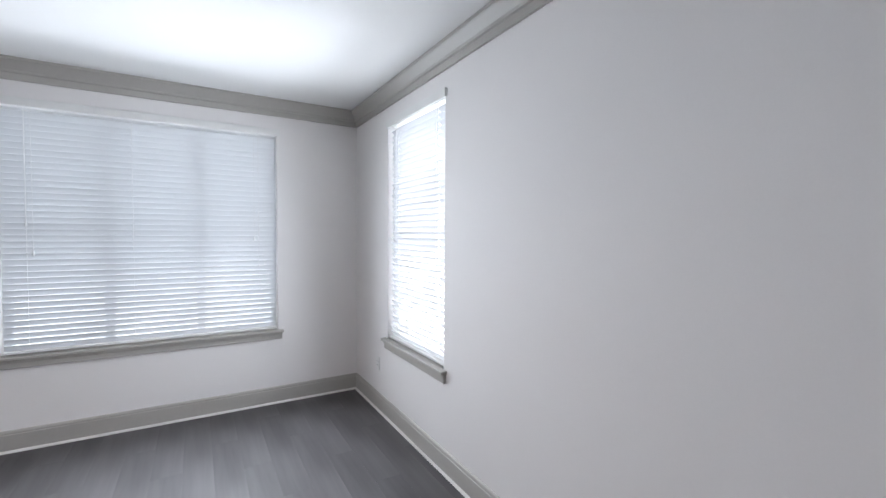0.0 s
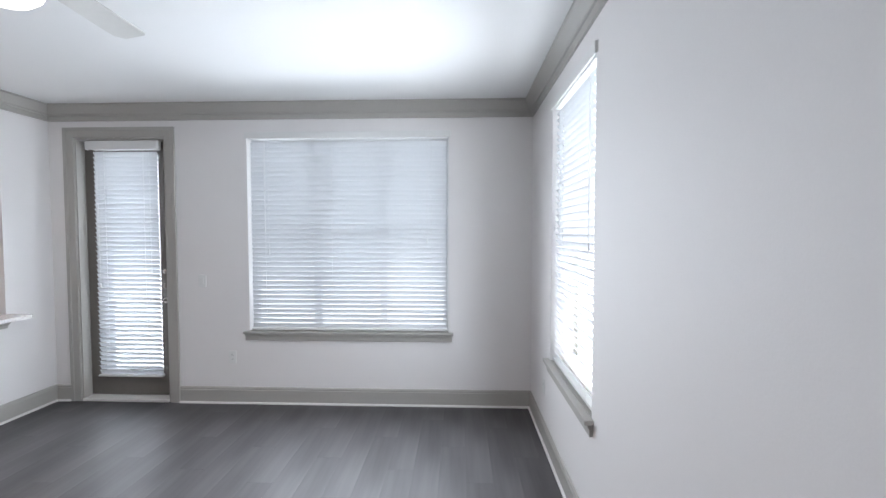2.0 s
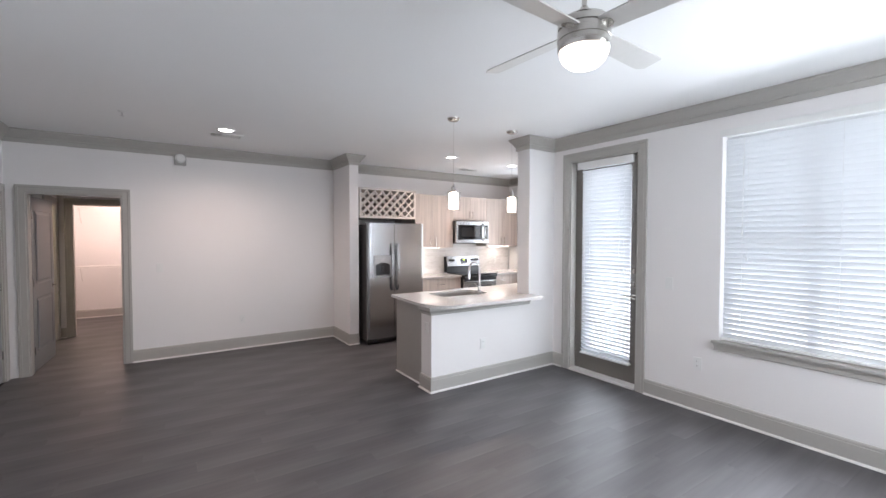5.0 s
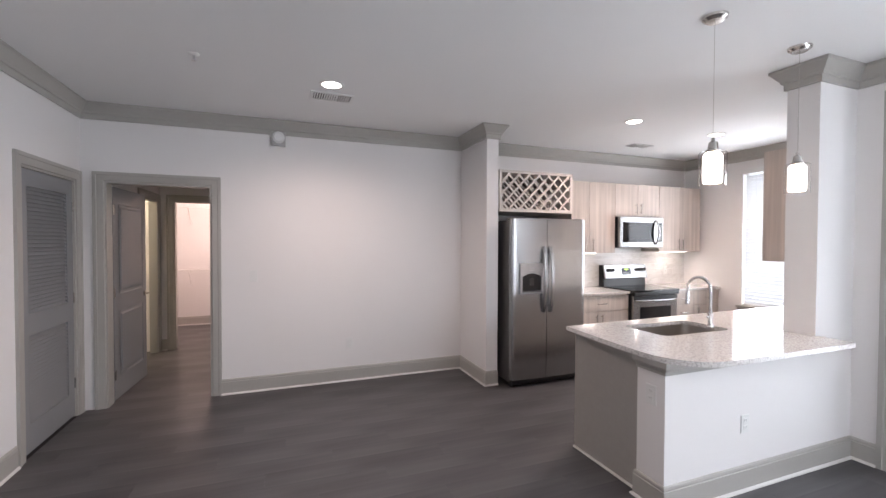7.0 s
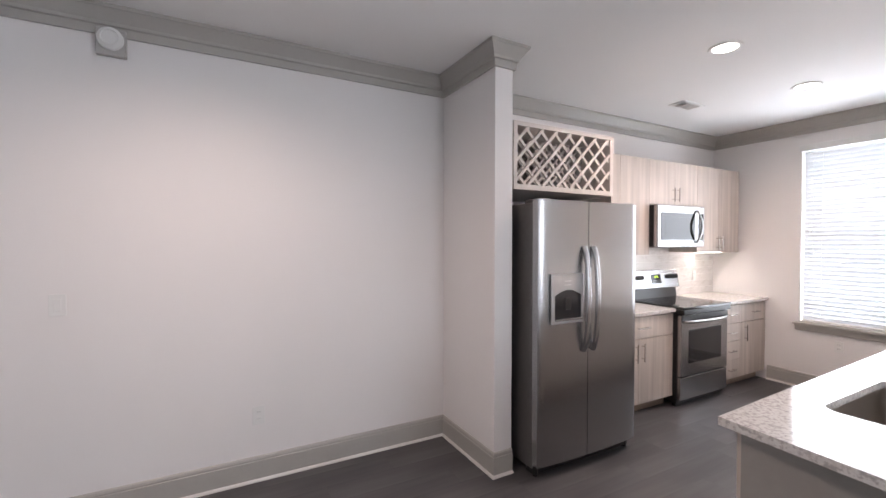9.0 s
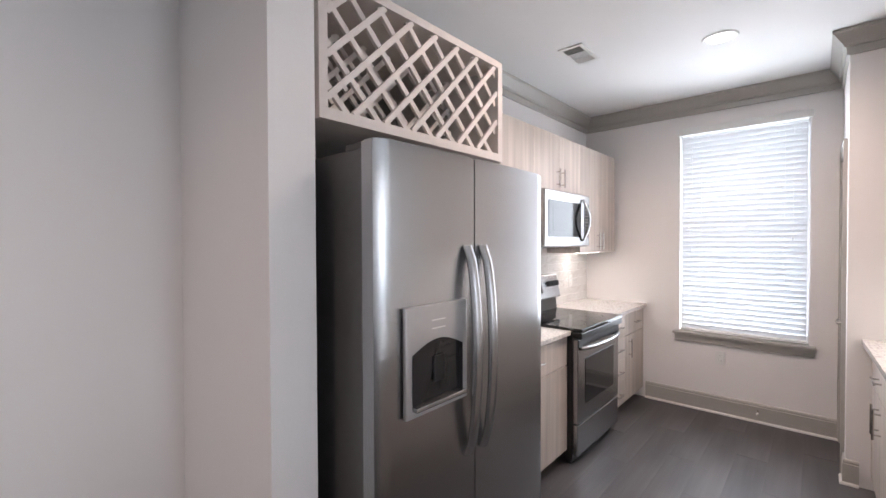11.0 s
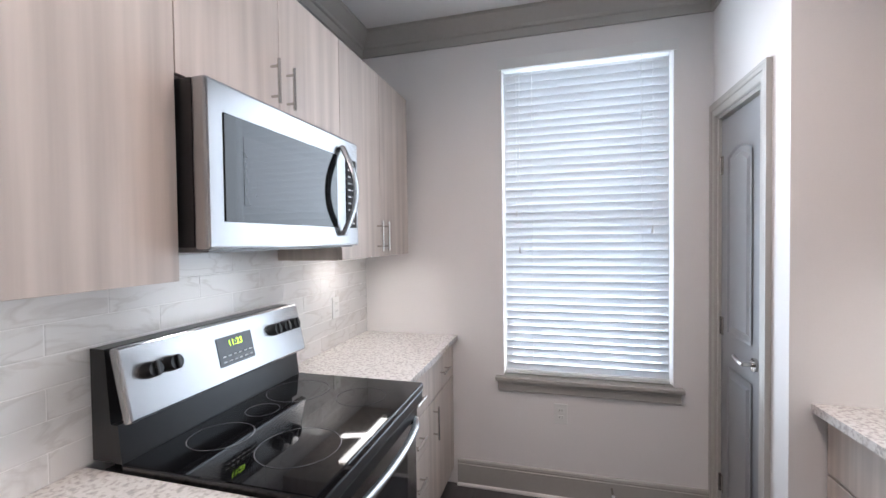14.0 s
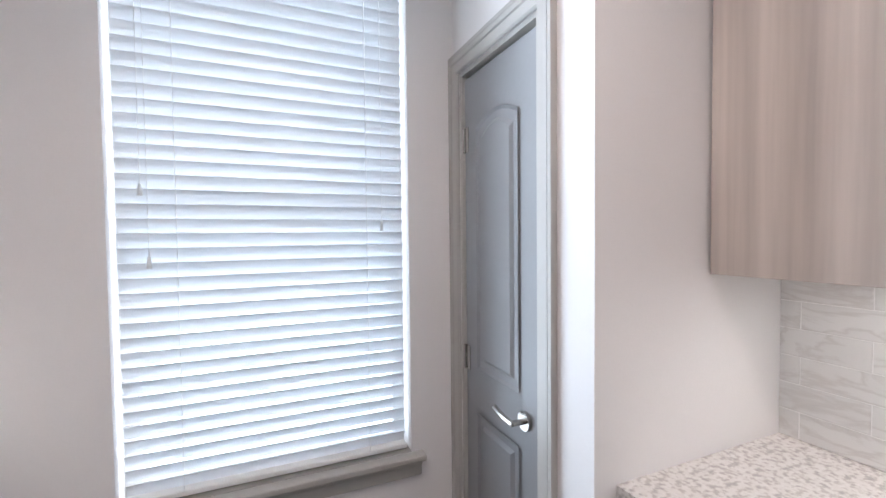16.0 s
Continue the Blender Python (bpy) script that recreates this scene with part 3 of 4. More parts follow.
# hall door, open into the hall
casing("door_casing_3", "y", XW, 1, -1.285, -0.415, 2.10, 0.085)
jamb("door_jamb_3", "y", XW, XW - 0.14, -1.285, -0.415, 2.10)
d = panel_door("door_3", 0.83, 2.07, "dark grey two-panel hall door, standing open")
d.matrix_world = pose(XW - 0.16, -1.287, 0, 0, 0, 176.5)
# side doorway and closet doorway of the hall
casing("door_casing_4", "x", -1.36, 1, -7.365, -6.60, 2.10, 0.085)
jamb("door_jamb_4", "x", -1.36, -1.46, -7.365, -6.60, 2.10)
casing("door_casing_5", "y", -7.47, 1, -1.19, -0.38, 2.11, 0.085)
jamb("door_jamb_5", "y", -7.47, -7.59, -1.19, -0.38, 2.11)

# louvred closet door
casing("door_casing_6", "x", YL, 1, -5.17, -4.33, 2.09, 0.085)
jamb("door_jamb_6", "x", YL, YL - 0.14, -5.17, -4.33, 2.09)
lv = thing("door_6", "dark grey louvred utility closet door, closed", "door", (-4.75, YL - 0.035, 0), kind="structure")
bm = bmesh.new()
box(bm, -0.402, -0.018, 0.015, -0.30, 0.018, 2.07)
box(bm, 0.30, -0.018, 0.015, 0.402, 0.018, 2.07)
for z0, z1 in ((0.015, 0.22), (0.86, 1.02), (1.95, 2.07)):
    box(bm, -0.30, -0.018, z0, 0.30, 0.018, z1)
part("door_frame", bm, DOORPAINT, lv)
lm = mesh_of("louvre", B(-0.30, -0.02, -0.003, 0.30, 0.02, 0.003), DOORPAINT)
for z0, z1 in ((0.22, 0.86), (1.02, 1.95)):
    for k in range(int((z1 - z0) / 0.03)):
        ob = new("louvre", lm)
        ob.parent, ob.location, ob.rotation_euler = lv, (0, 0, z0 + 0.018 + 0.03 * k), (radians(-52), 0, 0)
for z in (0.3, 1.05, 1.85):
    part("hinge", cyl(bmesh.new(), (-0.405, 0.022, z - 0.045), 0.007, 0.007, 0.09, seg=12), NICKEL, lv)


def wire_shelf(z, depth=0.32):
    root = thing("wire_shelf", "white wire closet shelf on brackets", "shelf", (-9.38, -0.55, z), "closet shelves")
    bm = bmesh.new()
    for x in (0.005, depth / 2, depth):
        tube(bm, [(x, -1.1, 0), (x, 1.1, 0)], 0.004, 6)
    tube(bm, [(depth, -1.1, -0.03), (depth, 1.1, -0.03)], 0.004, 6)
    for k in range(74):
        y = -1.095 + k * 0.03
        tube(bm, [(0.005, y, 0.004), (depth, y, 0.004), (depth, y, -0.03)], 0.0015, 4)
    part("wire_deck", bm, WIRE, root)
    for y in (-0.75, -0.05, 0.7):
        part("brace", tube(bmesh.new(), [(depth - 0.01, y, -0.01), (0.006, y, -0.30)], 0.005, 6), WIRE, root)
    return root


wire_shelf(1.02)
wire_shelf(2.15)
# added fixture for the unseen closet lamp
dm = thing("ceiling_light", "assumed round closet ceiling light, out of view, switched on", "ceiling light", (-8.5, -0.6, H - 0.001))
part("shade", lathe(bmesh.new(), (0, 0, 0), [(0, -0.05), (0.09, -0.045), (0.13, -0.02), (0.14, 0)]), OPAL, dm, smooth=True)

# ---- kitchen: cabinets ----
def bar_pull(parent, at, length, upright, out):
    """A slim bar handle on two posts; out: unit direction away from the door, along x."""
    x, y, z = at
    a = (0, 0, 1) if upright else (0, 1, 0)
    h = length / 2
    bm = bmesh.new()
    tube(bm, [(x + out * 0.03, y - a[1] * h, z - a[2] * h), (x + out * 0.03, y + a[1] * h, z + a[2] * h)], 0.0055, 8)
    for s in (-0.68, 0.68):
        p = (x, y + a[1] * h * s, z + a[2] * h * s)
        tube(bm, [p, (p[0] + out * 0.03, p[1], p[2])], 0.0045, 8)
    return part("handle", bm, NICKEL, parent, "satin nickel bar handle", True)


def cabinet(name, x_back, x_front, y0, y1, z0, z1, fronts, label, toe=0.0, group="", top=None):
    """A frameless cabinet. fronts: (kind, y0, y1, z0, z1, handle y, handle z, upright, handle length)."""
    out = 1 if x_front > x_back else -1
    root = thing(name, label, "cabinet", ((x_back + x_front) / 2, (y0 + y1) / 2, 0 if toe else z0), group)
    ox, oy, oz = root.location
    lo, hi = sorted((x_back, x_front - out * 0.021))
    part("body", B(lo - ox, y0 + 0.0015 - oy, z0 + toe - oz, hi - ox, y1 - 0.0015 - oy, (top or z1) - oz), OAK, root)
    if toe:
        lo2, hi2 = sorted((x_back, x_front - out * 0.085))
        part("toe_kick", B(lo2 - ox, y0 + 0.002 - oy, 0.002, hi2 - ox, y1 - 0.002 - oy, toe), STEELDARK if toe > 0.2 else OAKEDGE, root)
    for kind, a, b, c, d, hy, hz, up, hl in fronts:
        lo3, hi3 = sorted((x_front - out * 0.0195, x_front))
        f = part(kind, B(lo3 - ox, a + 0.0018 - oy, c + 0.0018 - oz, hi3 - ox, b - 0.0018 - oy, d - 0.0018 - oz, bevel=0.001), OAK, root)
        if hl:
            bar_pull(f, (x_front - ox, hy - oy, hz - oz), hl, up, out)
    return root


UF, UB = -5.02, XK + 0.002
cabinet("wall_cabinet", UB, UF, 3.43, 4.445, 1.405, 2.345, [
    ("door", 3.43, 4.015, 1.405, 2.345, 3.945, 1.51, True, 0.17), ("door", 4.015, 4.445, 1.405, 2.345, 4.06, 1.51, True, 0.17)],
    "pale washed-oak wall cabinet with two flat doors", group="upper cabinets")
cabinet("wall_cabinet", UB, UF, 4.445, 5.235, 1.905, 2.345, [
    ("door", 4.445, 4.84, 1.905, 2.345, 4.80, 2.01, True, 0.14), ("door", 4.84, 5.235, 1.905, 2.345, 4.88, 2.01, True, 0.14)],
    "short pale washed-oak cabinet above the microwave", group="upper cabinets")
cabinet("wall_cabinet", UB, UF, 5.235, 6.05, 1.415, 2.345, [
    ("door", 5.235, 5.64, 1.415, 2.345, 5.60, 1.52, True, 0.15), ("door", 5.64, 6.05, 1.415, 2.345, 5.68, 1.52, True, 0.15)],
    "pale washed-oak wall cabinet beside the window wall", group="upper cabinets")
LF = -4.762
cabinet("base_cabinet", UB, LF, 3.46, 4.438, 0.0, 0.878, [
    ("drawer_front", 3.46, 4.438, 0.68, 0.87, 3.99, 0.775, False, 0.16),
    ("door", 3.46, 3.95, 0.10, 0.675, 3.905, 0.56, True, 0.16), ("door", 3.95, 4.438, 0.10, 0.675, 3.995, 0.56, True, 0.16)],
    "washed-oak base cabinet with one drawer over two doors", 0.10, "base cabinets")
cabinet("base_cabinet", UB, LF, 5.225, 5.60, 0.0, 0.878, [
    ("drawer_front", 5.225, 5.60, z, z + h, 5.41, z + h / 2, False, 0.13) for z, h in ((0.10, 0.195), (0.295, 0.195), (0.49, 0.19), (0.68, 0.19))],
    "washed-oak base cabinet with four drawers", 0.10, "base cabinets")
cabinet("base_cabinet", UB, LF, 5.60, 6.108, 0.0, 0.878, [
    ("drawer_front", 5.60, 6.108, 0.68, 0.87, 5.87, 0.775, False, 0.13), ("door", 5.60, 6.108, 0.10, 0.675, 5.68, 0.56, True, 0.17)],
    "washed-oak base cabinet with a drawer over one door", 0.10, "base cabinets")

# the sink side
EF0, EF1 = -3.165, -3.265
def east_front(y):
    return EF0 + (EF1 - EF0) * (y - 2.33) / (5.37 - 2.33)


for y0, y1, lab in ((2.335, 2.62, "plain end unit"), (2.62, 3.55, "sink cabinet"), (3.55, 4.45, "cabinet"), (4.45, 5.365, "cabinet")):
    xf = east_front((y0 + y1) / 2)
    ym = (y0 + y1) / 2
    back = PX0 - 0.003 if y0 < 4 else XT - 0.003
    back = min(back, XT - 0.003) if y1 > YN else back
    if y1 - y0 < 0.5:
        fr = [("door", y0, y1, 0.10, 0.87, ym, 0.5, True, 0)]
    else:
        fr = [("drawer_front", y0, y1, 0.68, 0.87, ym, 0.775, False, 0.16 if y0 > 3 else 0), ("door", y0, ym, 0.10, 0.675, ym - 0.045, 0.56, True, 0.16), ("door", ym, y1, 0.10, 0.675, ym + 0.045, 0.56, True, 0.16)]
    cabinet("base_cabinet", back, xf, y0, y1, 0, 0.878, fr, "washed-oak base cabinet on the sink side, " + lab, 0.10, "base cabinets", 0.66 if lab.startswith("sink") else None)
part_end = thing("end_panel", "greige flat end panel of the peninsula", "panel", (-2.83, 2.318, 0))
part("panel_board", B(-0.312, -0.012, 0.004, 0.311, 0.0165, 0.878, bevel=0.002), GREIGE, part_end)
part("panel_base", B(-0.312, -0.026, 0.004, 0.311, -0.0125, 0.02, bevel=0.003), SHOE, part_end)
cabinet("wall_cabinet", XT - 0.002, -2.985, 4.17, 5.362, 1.395, 2.345, [
    ("door", 4.17, 4.765, 1.395, 2.345, 4.72, 1.5, True, 0.15), ("door", 4.765, 5.362, 1.395, 2.345, 4.81, 1.5, True, 0.15)],
    "washed-oak wall cabinet over the sink-side counter", group="upper cabinets")

# wine rack over the refrigerator
rk = thing("wine_rack", "pale wooden lattice wine rack above the refrigerator", "wine rack", (-4.60, 2.93, 1.885))
D, YH, ZH = -0.70, 0.482, 0.457
part("bottom_board", B(D, -YH, 0, 0, YH, 0.035, bevel=0.001), RACK, rk)
part("top_board", B(D, -YH, ZH - 0.03, 0, YH, ZH, bevel=0.001), RACK, rk)
part("side_board", B(D, -YH, 0.035, 0, -YH + 0.03, ZH - 0.03), RACK, rk)
part("side_board", B(D, YH - 0.035, 0.035, 0, YH, ZH - 0.03), RACK, rk)
part("back_board", B(D + 0.001, -YH + 0.03, 0.035, D + 0.012, YH - 0.035, ZH - 0.03), RACKSHADE, rk)
z0, z1 = 0.035, ZH - 0.03
for x in (-0.022, -0.30):
    for s in (-1, 1):
        for k in range(-4, 11):
            c = -YH + 0.13 * k + (0.065 if s < 0 else 0)
            a, b = (c, z0), (c + (z1 - z0), z1)
            y0, y1 = a[0], b[0]
            lo, hi = -YH + 0.03, YH - 0.035
            za, zb = z0, z1
            if y1 < lo or y0 > hi:
                continue
            if y0 < lo:
                za, y0 = z0 + (lo - y0), lo
            if y1 > hi:
                zb, y1 = z1 - (y1 - hi), hi
            if zb - za < 0.03:
                continue
            if s < 0:
                y0, y1 = -0.005 - y0 , -0.005 - y1
            v = Vector((0, y1 - y0, zb - za))
            w = Vector((0, -v.z, v.y)).normalized() * 0.010
            bm = bmesh.new()
            dx = 0.012
            xo = x + (0.012 if s > 0 else 0)
            p, q = Vector((xo, y0, za)), Vector((xo, y1, zb))
            vs = [bm.verts.new(c2 + e * w + Vector((f * dx / 2, 0, 0))) for c2 in (p, q) for e, f in ((-1, -1), (1, -1), (1, 1), (-1, 1))]
            for fa in ((0, 1, 2, 3), (7, 6, 5, 4), (0, 4, 5, 1), (1, 5, 6, 2), (2, 6, 7, 3), (3, 7, 4, 0)):
                bm.faces.new([vs[i] for i in fa])
            bmesh.ops.recalc_face_normals(bm, faces=bm.faces)
            part("lattice_slat", bm, RACK, rk)
tagged(part("side_panel", B(UB, 3.414, 0.0, -4.62, 3.429, 1.884), OAK), "washed-oak panel beside the refrigerator", "panel")

# ---- countertops ----
def outline_counter():
    pts = [(-3.195, 2.262), (-2.60, 2.215)]
    cx, cy, r = -2.40, 2.50, 0.29
    for k in range(9):
        a = radians(-90 + 10 * k)
        pts.append((cx + r * math.cos(a) * 1.0, cy + r * math.sin(a)))
    pts += [(-2.105, 2.62), (-2.105, 3.68), (-2.12, 3.70), (PX1 + 0.002, 3.70), (PX1 + 0.002, PY - 0.002), (PX0 - 0.002, PY - 0.002), (PX0 - 0.002, YN - 0.002),
            (XT - 0.002, YN - 0.002), (XT - 0.002, YP - 0.002), (-3.295, YP - 0.002)]
    return pts


SX0, SX1, SY0, SY1 = -3.06, -2.67, 2.68, 3.34
ct = thing("countertop", "pale speckled granite peninsula countertop with a rounded corner", "countertop", (0, 0, 0.885))
bm = bmesh.new()
out = outline_counter()
hole = []
for cx, cy, a0 in ((SX1 - 0.06, SY1 - 0.06, 0), (SX0 + 0.06, SY1 - 0.06, 90), (SX0 + 0.06, SY0 + 0.06, 180), (SX1 - 0.06, SY0 + 0.06, 270)):
    hole += [(cx + 0.06 * math.cos(radians(a0 + 18 * k)), cy + 0.06 * math.sin(radians(a0 + 18 * k))) for k in range(6)]
for z in (0.0, 0.03):
    es = []
    for ring in (out, hole):
        vs = [bm.verts.new((x, y, z)) for x, y in ring]
        es += [bm.edges.new((vs[i], vs[(i + 1) % len(vs)])) for i in range(len(vs))]
    bmesh.ops.triangle_fill(bm, use_beauty=True, edges=es)
bm.verts.ensure_lookup_table()
n, m = len(out), len(hole)
for base, cnt in ((0, n), (n, m)):
    for i in range(cnt):
        a, b = base + i, base + (i + 1) % cnt
        bm.faces.new((bm.verts[a], bm.verts[b], bm.verts[b + n + m], bm.verts[a + n + m]))
bmesh.ops.recalc_face_normals(bm, faces=bm.faces)
part("slab", bm, GRANITE, ct)
structure("counter_moulding", sweep(bmesh.new(), [(PX1, PY), (PX1, 2.275), (PX0, 2.275)][0:3],
          [(0.001, 0.80), (0.014, 0.80), (0.016, 0.82), (0.040, 0.845), (0.046, 0.85), (0.046, 0.883), (0.001, 0.883)]), TRIM, "greige moulding under the counter edge", "trim")

for y0, y1 in ((3.432, 4.437), (5.222, 6.118)):
    c = thing("countertop", "pale speckled granite countertop beside the range", "countertop", (-5.04, (y0 + y1) / 2, 0.885), "range-side countertops")
    part("slab", B(UB + 5.04 + 0.001, (y0 - y1) / 2, 0, 0.304, (y1 - y0) / 2, 0.03, bevel=0.002), GRANITE, c)

# sink and faucet
sk = thing("sink", "stainless steel undermount sink", "sink", ((SX0 + SX1) / 2, (SY0 + SY1) / 2, 0.884))
bm = bmesh.new()
w, l = (SX1 - SX0) / 2 + 0.006, (SY1 - SY0) / 2 + 0.006
loops = []
for inset, z, r in ((0.0, 0.0, 0.06), (0.004, -0.10, 0.06), (0.02, -0.17, 0.06), (0.06, -0.185, 0.05)):
    row = []
    for sx, sy, a0 in ((1, 1, 0), (-1, 1, 90), (-1, -1, 180), (1, -1, 270)):
        for k in range(6):
            a = radians(a0 + 18 * k)
            row.append(bm.verts.new((sx * (w - inset - r) + r * math.cos(a), sy * (l - inset - r) + r * math.sin(a), z)))
    loops.append(row)
for a, b in zip(loops, loops[1:]):
    for k in range(len(a)):
        bm.faces.new((a[k], b[k], b[(k + 1) % len(a)], a[(k + 1) % len(a)]))
bm.faces.new(loops[-1])
part("bowl", bm, SINKSTEEL, sk, smooth=True)
part("drain", cyl(bmesh.new(), (0, 0, -0.1845), 0.045, 0.04, 0.004), CHROME, sk)
fc = thing("faucet", "chrome pull-down gooseneck kitchen faucet", "faucet", (-2.80, 3.29, 0.9155))
FX = 0.0
bm = cyl(bmesh.new(), (0, 0, 0), 0.028, 0.026, 0.012)
cyl(bm, (0, 0, 0.012), 0.019, 0.019, 0.10)
part("faucet_body", bm, CHROME, fc, smooth=True)
arc = [(0, 0, 0.10), (0, 0, 0.26)]
for k in range(13):
    a = math.pi * k / 12
    arc.append((-0.085 + 0.085 * math.cos(a), -0.03 * (1 - math.cos(a)) / 2, 0.28 + 0.09 * math.sin(a)))
arc.append((-0.172, -0.032, 0.25))
part("spout", tube(bmesh.new(), arc, 0.012, 12), CHROME, fc, smooth=True)
part("spray_head", cyl(bmesh.new(), (-0.172, -0.032, 0.15), 0.017, 0.014, 0.10), CHROME, fc, smooth=True)
part("faucet_lever", tube(bmesh.new(), [(0.0, -0.018, 0.07), (0.0, -0.045, 0.078), (-0.005, -0.075, 0.11)], 0.006, 8), CHROME, fc, smooth=True)

# ---- refrigerator ----
fr = thing("refrigerator", "stainless side-by-side refrigerator with ice and water dispenser", "refrigerator", (-4.382, 2.962, 0))
YF = 0.469
part("case", B(-0.86, -YF + 0.008, 0.05, -0.085, YF - 0.008, 1.785, bevel=0.006), STEELDARK, fr, "grey painted steel case")
part("base_grille", B(-0.15, -YF + 0.015, 0.012, -0.075, YF - 0.015, 0.078, bevel=0.004), BLACK, fr)
for s in (-1, 1):
    part("foot", cyl(bmesh.new(), (-0.09, s * 0.43, 0.0), 0.02, 0.02, 0.05, seg=14), BLACK, fr)
    part("hinge_cover", B(-0.20, s * 0.40 - 0.04, 1.785, -0.03, s * 0.40 + 0.04, 1.812, bevel=0.008), STEELDARK, fr)


def fridge_door(y0, y1):
    """A softly bowed steel door with rounded outer edges."""
    n = 16
    prof = []
    for k in range(n + 1):
        y = y0 + (y1 - y0) * k / n
        u = y / YF
        prof.append((0.0 - 0.016 * u * u - (0.014 * max(0, (abs(u) - 0.93) / 0.07) ** 2), y))
    bm = bmesh.new()
    outl = prof + [(-0.078, y1), (-0.078, y0)]
    prism(bm, outl, 0.085, 1.803)
    es = [e for e in bm.edges if abs(e.verts[0].co.z - e.verts[1].co.z) < 1e-5 and e.verts[0].co.z > 1.5 and max(v.co.x for v in e.verts) > -0.07]
    bmesh.ops.bevel(bm, geom=es, offset=0.006, segments=2, affect="EDGES")
    bmesh.ops.recalc_face_normals(bm, faces=bm.faces)
    return bm


SPL = -0.05
d1 = part("freezer_door", fridge_door(-YF, SPL - 0.003), STEEL, fr, smooth=True)
d2 = part("fridge_door", fridge_door(SPL + 0.003, YF), STEEL, fr, smooth=True)
for d, y in ((d1, SPL - 0.045), (d2, SPL + 0.042)):
    pts = []
    for k in range(15):
        u = k / 14
        pts.append((0.004 + 0.044 * math.sin(math.pi * u) ** 0.55, y, 0.80 + 0.70 * u))
    bm = tube(bmesh.new(), pts, 0.0135, 12)
    for v in bm.verts:
        v.co.y = y + (v.co.y - y) * 1.6
    part("handle", bm, STEEL, d, "curved steel bar handle", True)
disp = part("dispenser", B(-0.004, -0.385, 1.0, 0.010, -0.105, 1.325, bevel=0.004), material("grey_plastic", (0.50, 0.50, 0.51), 0.30, 0.6, amount=0.05), fr, "grey dispenser surround")
bm = bmesh.new()
top = [(-0.36 + 0.23 * k / 10, 1.185 + 0.035 * math.sin(math.pi * k / 10)) for k in range(11)]
ring = [(-0.13, 1.03), (-0.36, 1.03)] + top
a = [bm.verts.new((0.0115, y, z)) for y, z in ring]
b = [bm.verts.new((0.0105, y, z)) for y, z in ring]
bm.faces.new(a)
for k in range(len(ring)):
    bm.faces.new((a[k], a[(k + 1) % len(ring)], b[(k + 1) % len(ring)], b[k]))
bmesh.ops.recalc_face_normals(bm, faces=bm.faces)
part("recess", bm, OVENGLASS, disp, "dark dispenser recess")
part("paddle", B(0.012, -0.275, 1.09, 0.020, -0.225, 1.17, bevel=0.004), BLACK, disp)
part("tray", B(0.008, -0.36, 1.022, 0.030, -0.13, 1.036, bevel=0.003), STEEL, disp)
for z in (1.25, 1.275):
    part("print_line", B(0.0102, -0.275, z, 0.0108, -0.215, z + 0.004), WHITEPLASTIC, disp)

# ---- range ----
rg = thing("range", "stainless electric range with black glass cooktop", "range", (-4.975, 4.83, 0))
RY = 0.383
part("body", B(-0.32, -RY, 0.03, 0.245, RY, 0.905), BLACK, rg)
part("cooktop", B(-0.25, -RY - 0.003, 0.905, 0.315, RY + 0.003, 0.932, bevel=0.005), BLACKGLASS, rg, "black ceramic glass cooktop")
part("front_lip", B(0.245, -RY, 0.862, 0.312, RY, 0.905, bevel=0.006), BLACK, rg)
for x, y, r in ((0.14, -0.19, 0.115), (0.14, 0.19, 0.09), (-0.12, -0.19, 0.09), (-0.12, 0.19, 0.115), (-0.13, 0.0, 0.055)):
    bm = bmesh.new()
    rows = []
    for rr in (r - 0.0022, r):
        rows.append([bm.verts.new((x + rr * math.cos(2 * math.pi * k / 48), y + rr * math.sin(2 * math.pi * k / 48), 0.9327)) for k in range(48)])
    for k in range(48):
        bm.faces.new((rows[0][k], rows[1][k], rows[1][(k + 1) % 48], rows[0][(k + 1) % 48]))
    part("burner_ring", bm, RING, rg)
od = part("oven_door", B(0.247, -RY + 0.004, 0.285, 0.285, RY - 0.004, 0.855, bevel=0.006), STEEL, rg, "stainless oven door")
part("oven_window", B(0.2855, -0.265, 0.40, 0.2885, 0.265, 0.71, bevel=0.001), OVENGLASS, od, "dark oven window")
part("door_top_trim", B(0.2855, -RY + 0.006, 0.80, 0.289, RY - 0.006, 0.853, bevel=0.001), BLACK, od)
pts = [(0.288 + 0.05 * math.sin(math.pi * k / 16) ** 0.5, -0.35 + 0.70 * k / 16, 0.795) for k in range(17)]
part("oven_handle", tube(bmesh.new(), pts, 0.0145, 12), STEEL, od, "curved steel oven handle", True)
part("storage_drawer", B(0.247, -RY + 0.004, 0.065, 0.283, RY - 0.004, 0.275, bevel=0.006), STEEL, rg, "stainless storage drawer")
part("toe_panel", B(0.20, -RY + 0.01, 0.002, 0.23, RY - 0.01, 0.062), BLACK, rg)
bm = bmesh.new()
ring = [(-0.350, 0.93), (-0.250, 0.93), (-0.262, 1.03), (-0.285, 1.03), (-0.300, 1.225), (-0.350, 1.225)]
a = [bm.verts.new((x, -RY, z)) for x, z in ring]
b = [bm.verts.new((x, RY, z)) for x, z in ring]
bm.faces.new(a)
bm.faces.new(b[::-1])
for k in range(6):
    bm.faces.new((a[k], a[(k + 1) % 6], b[(k + 1) % 6], b[k]))
bmesh.ops.recalc_face_normals(bm, faces=bm.faces)
part("backguard", bm, BLACK, rg)
tilt = pose(-0.236, 0, 1.135, 0, -13, 0)
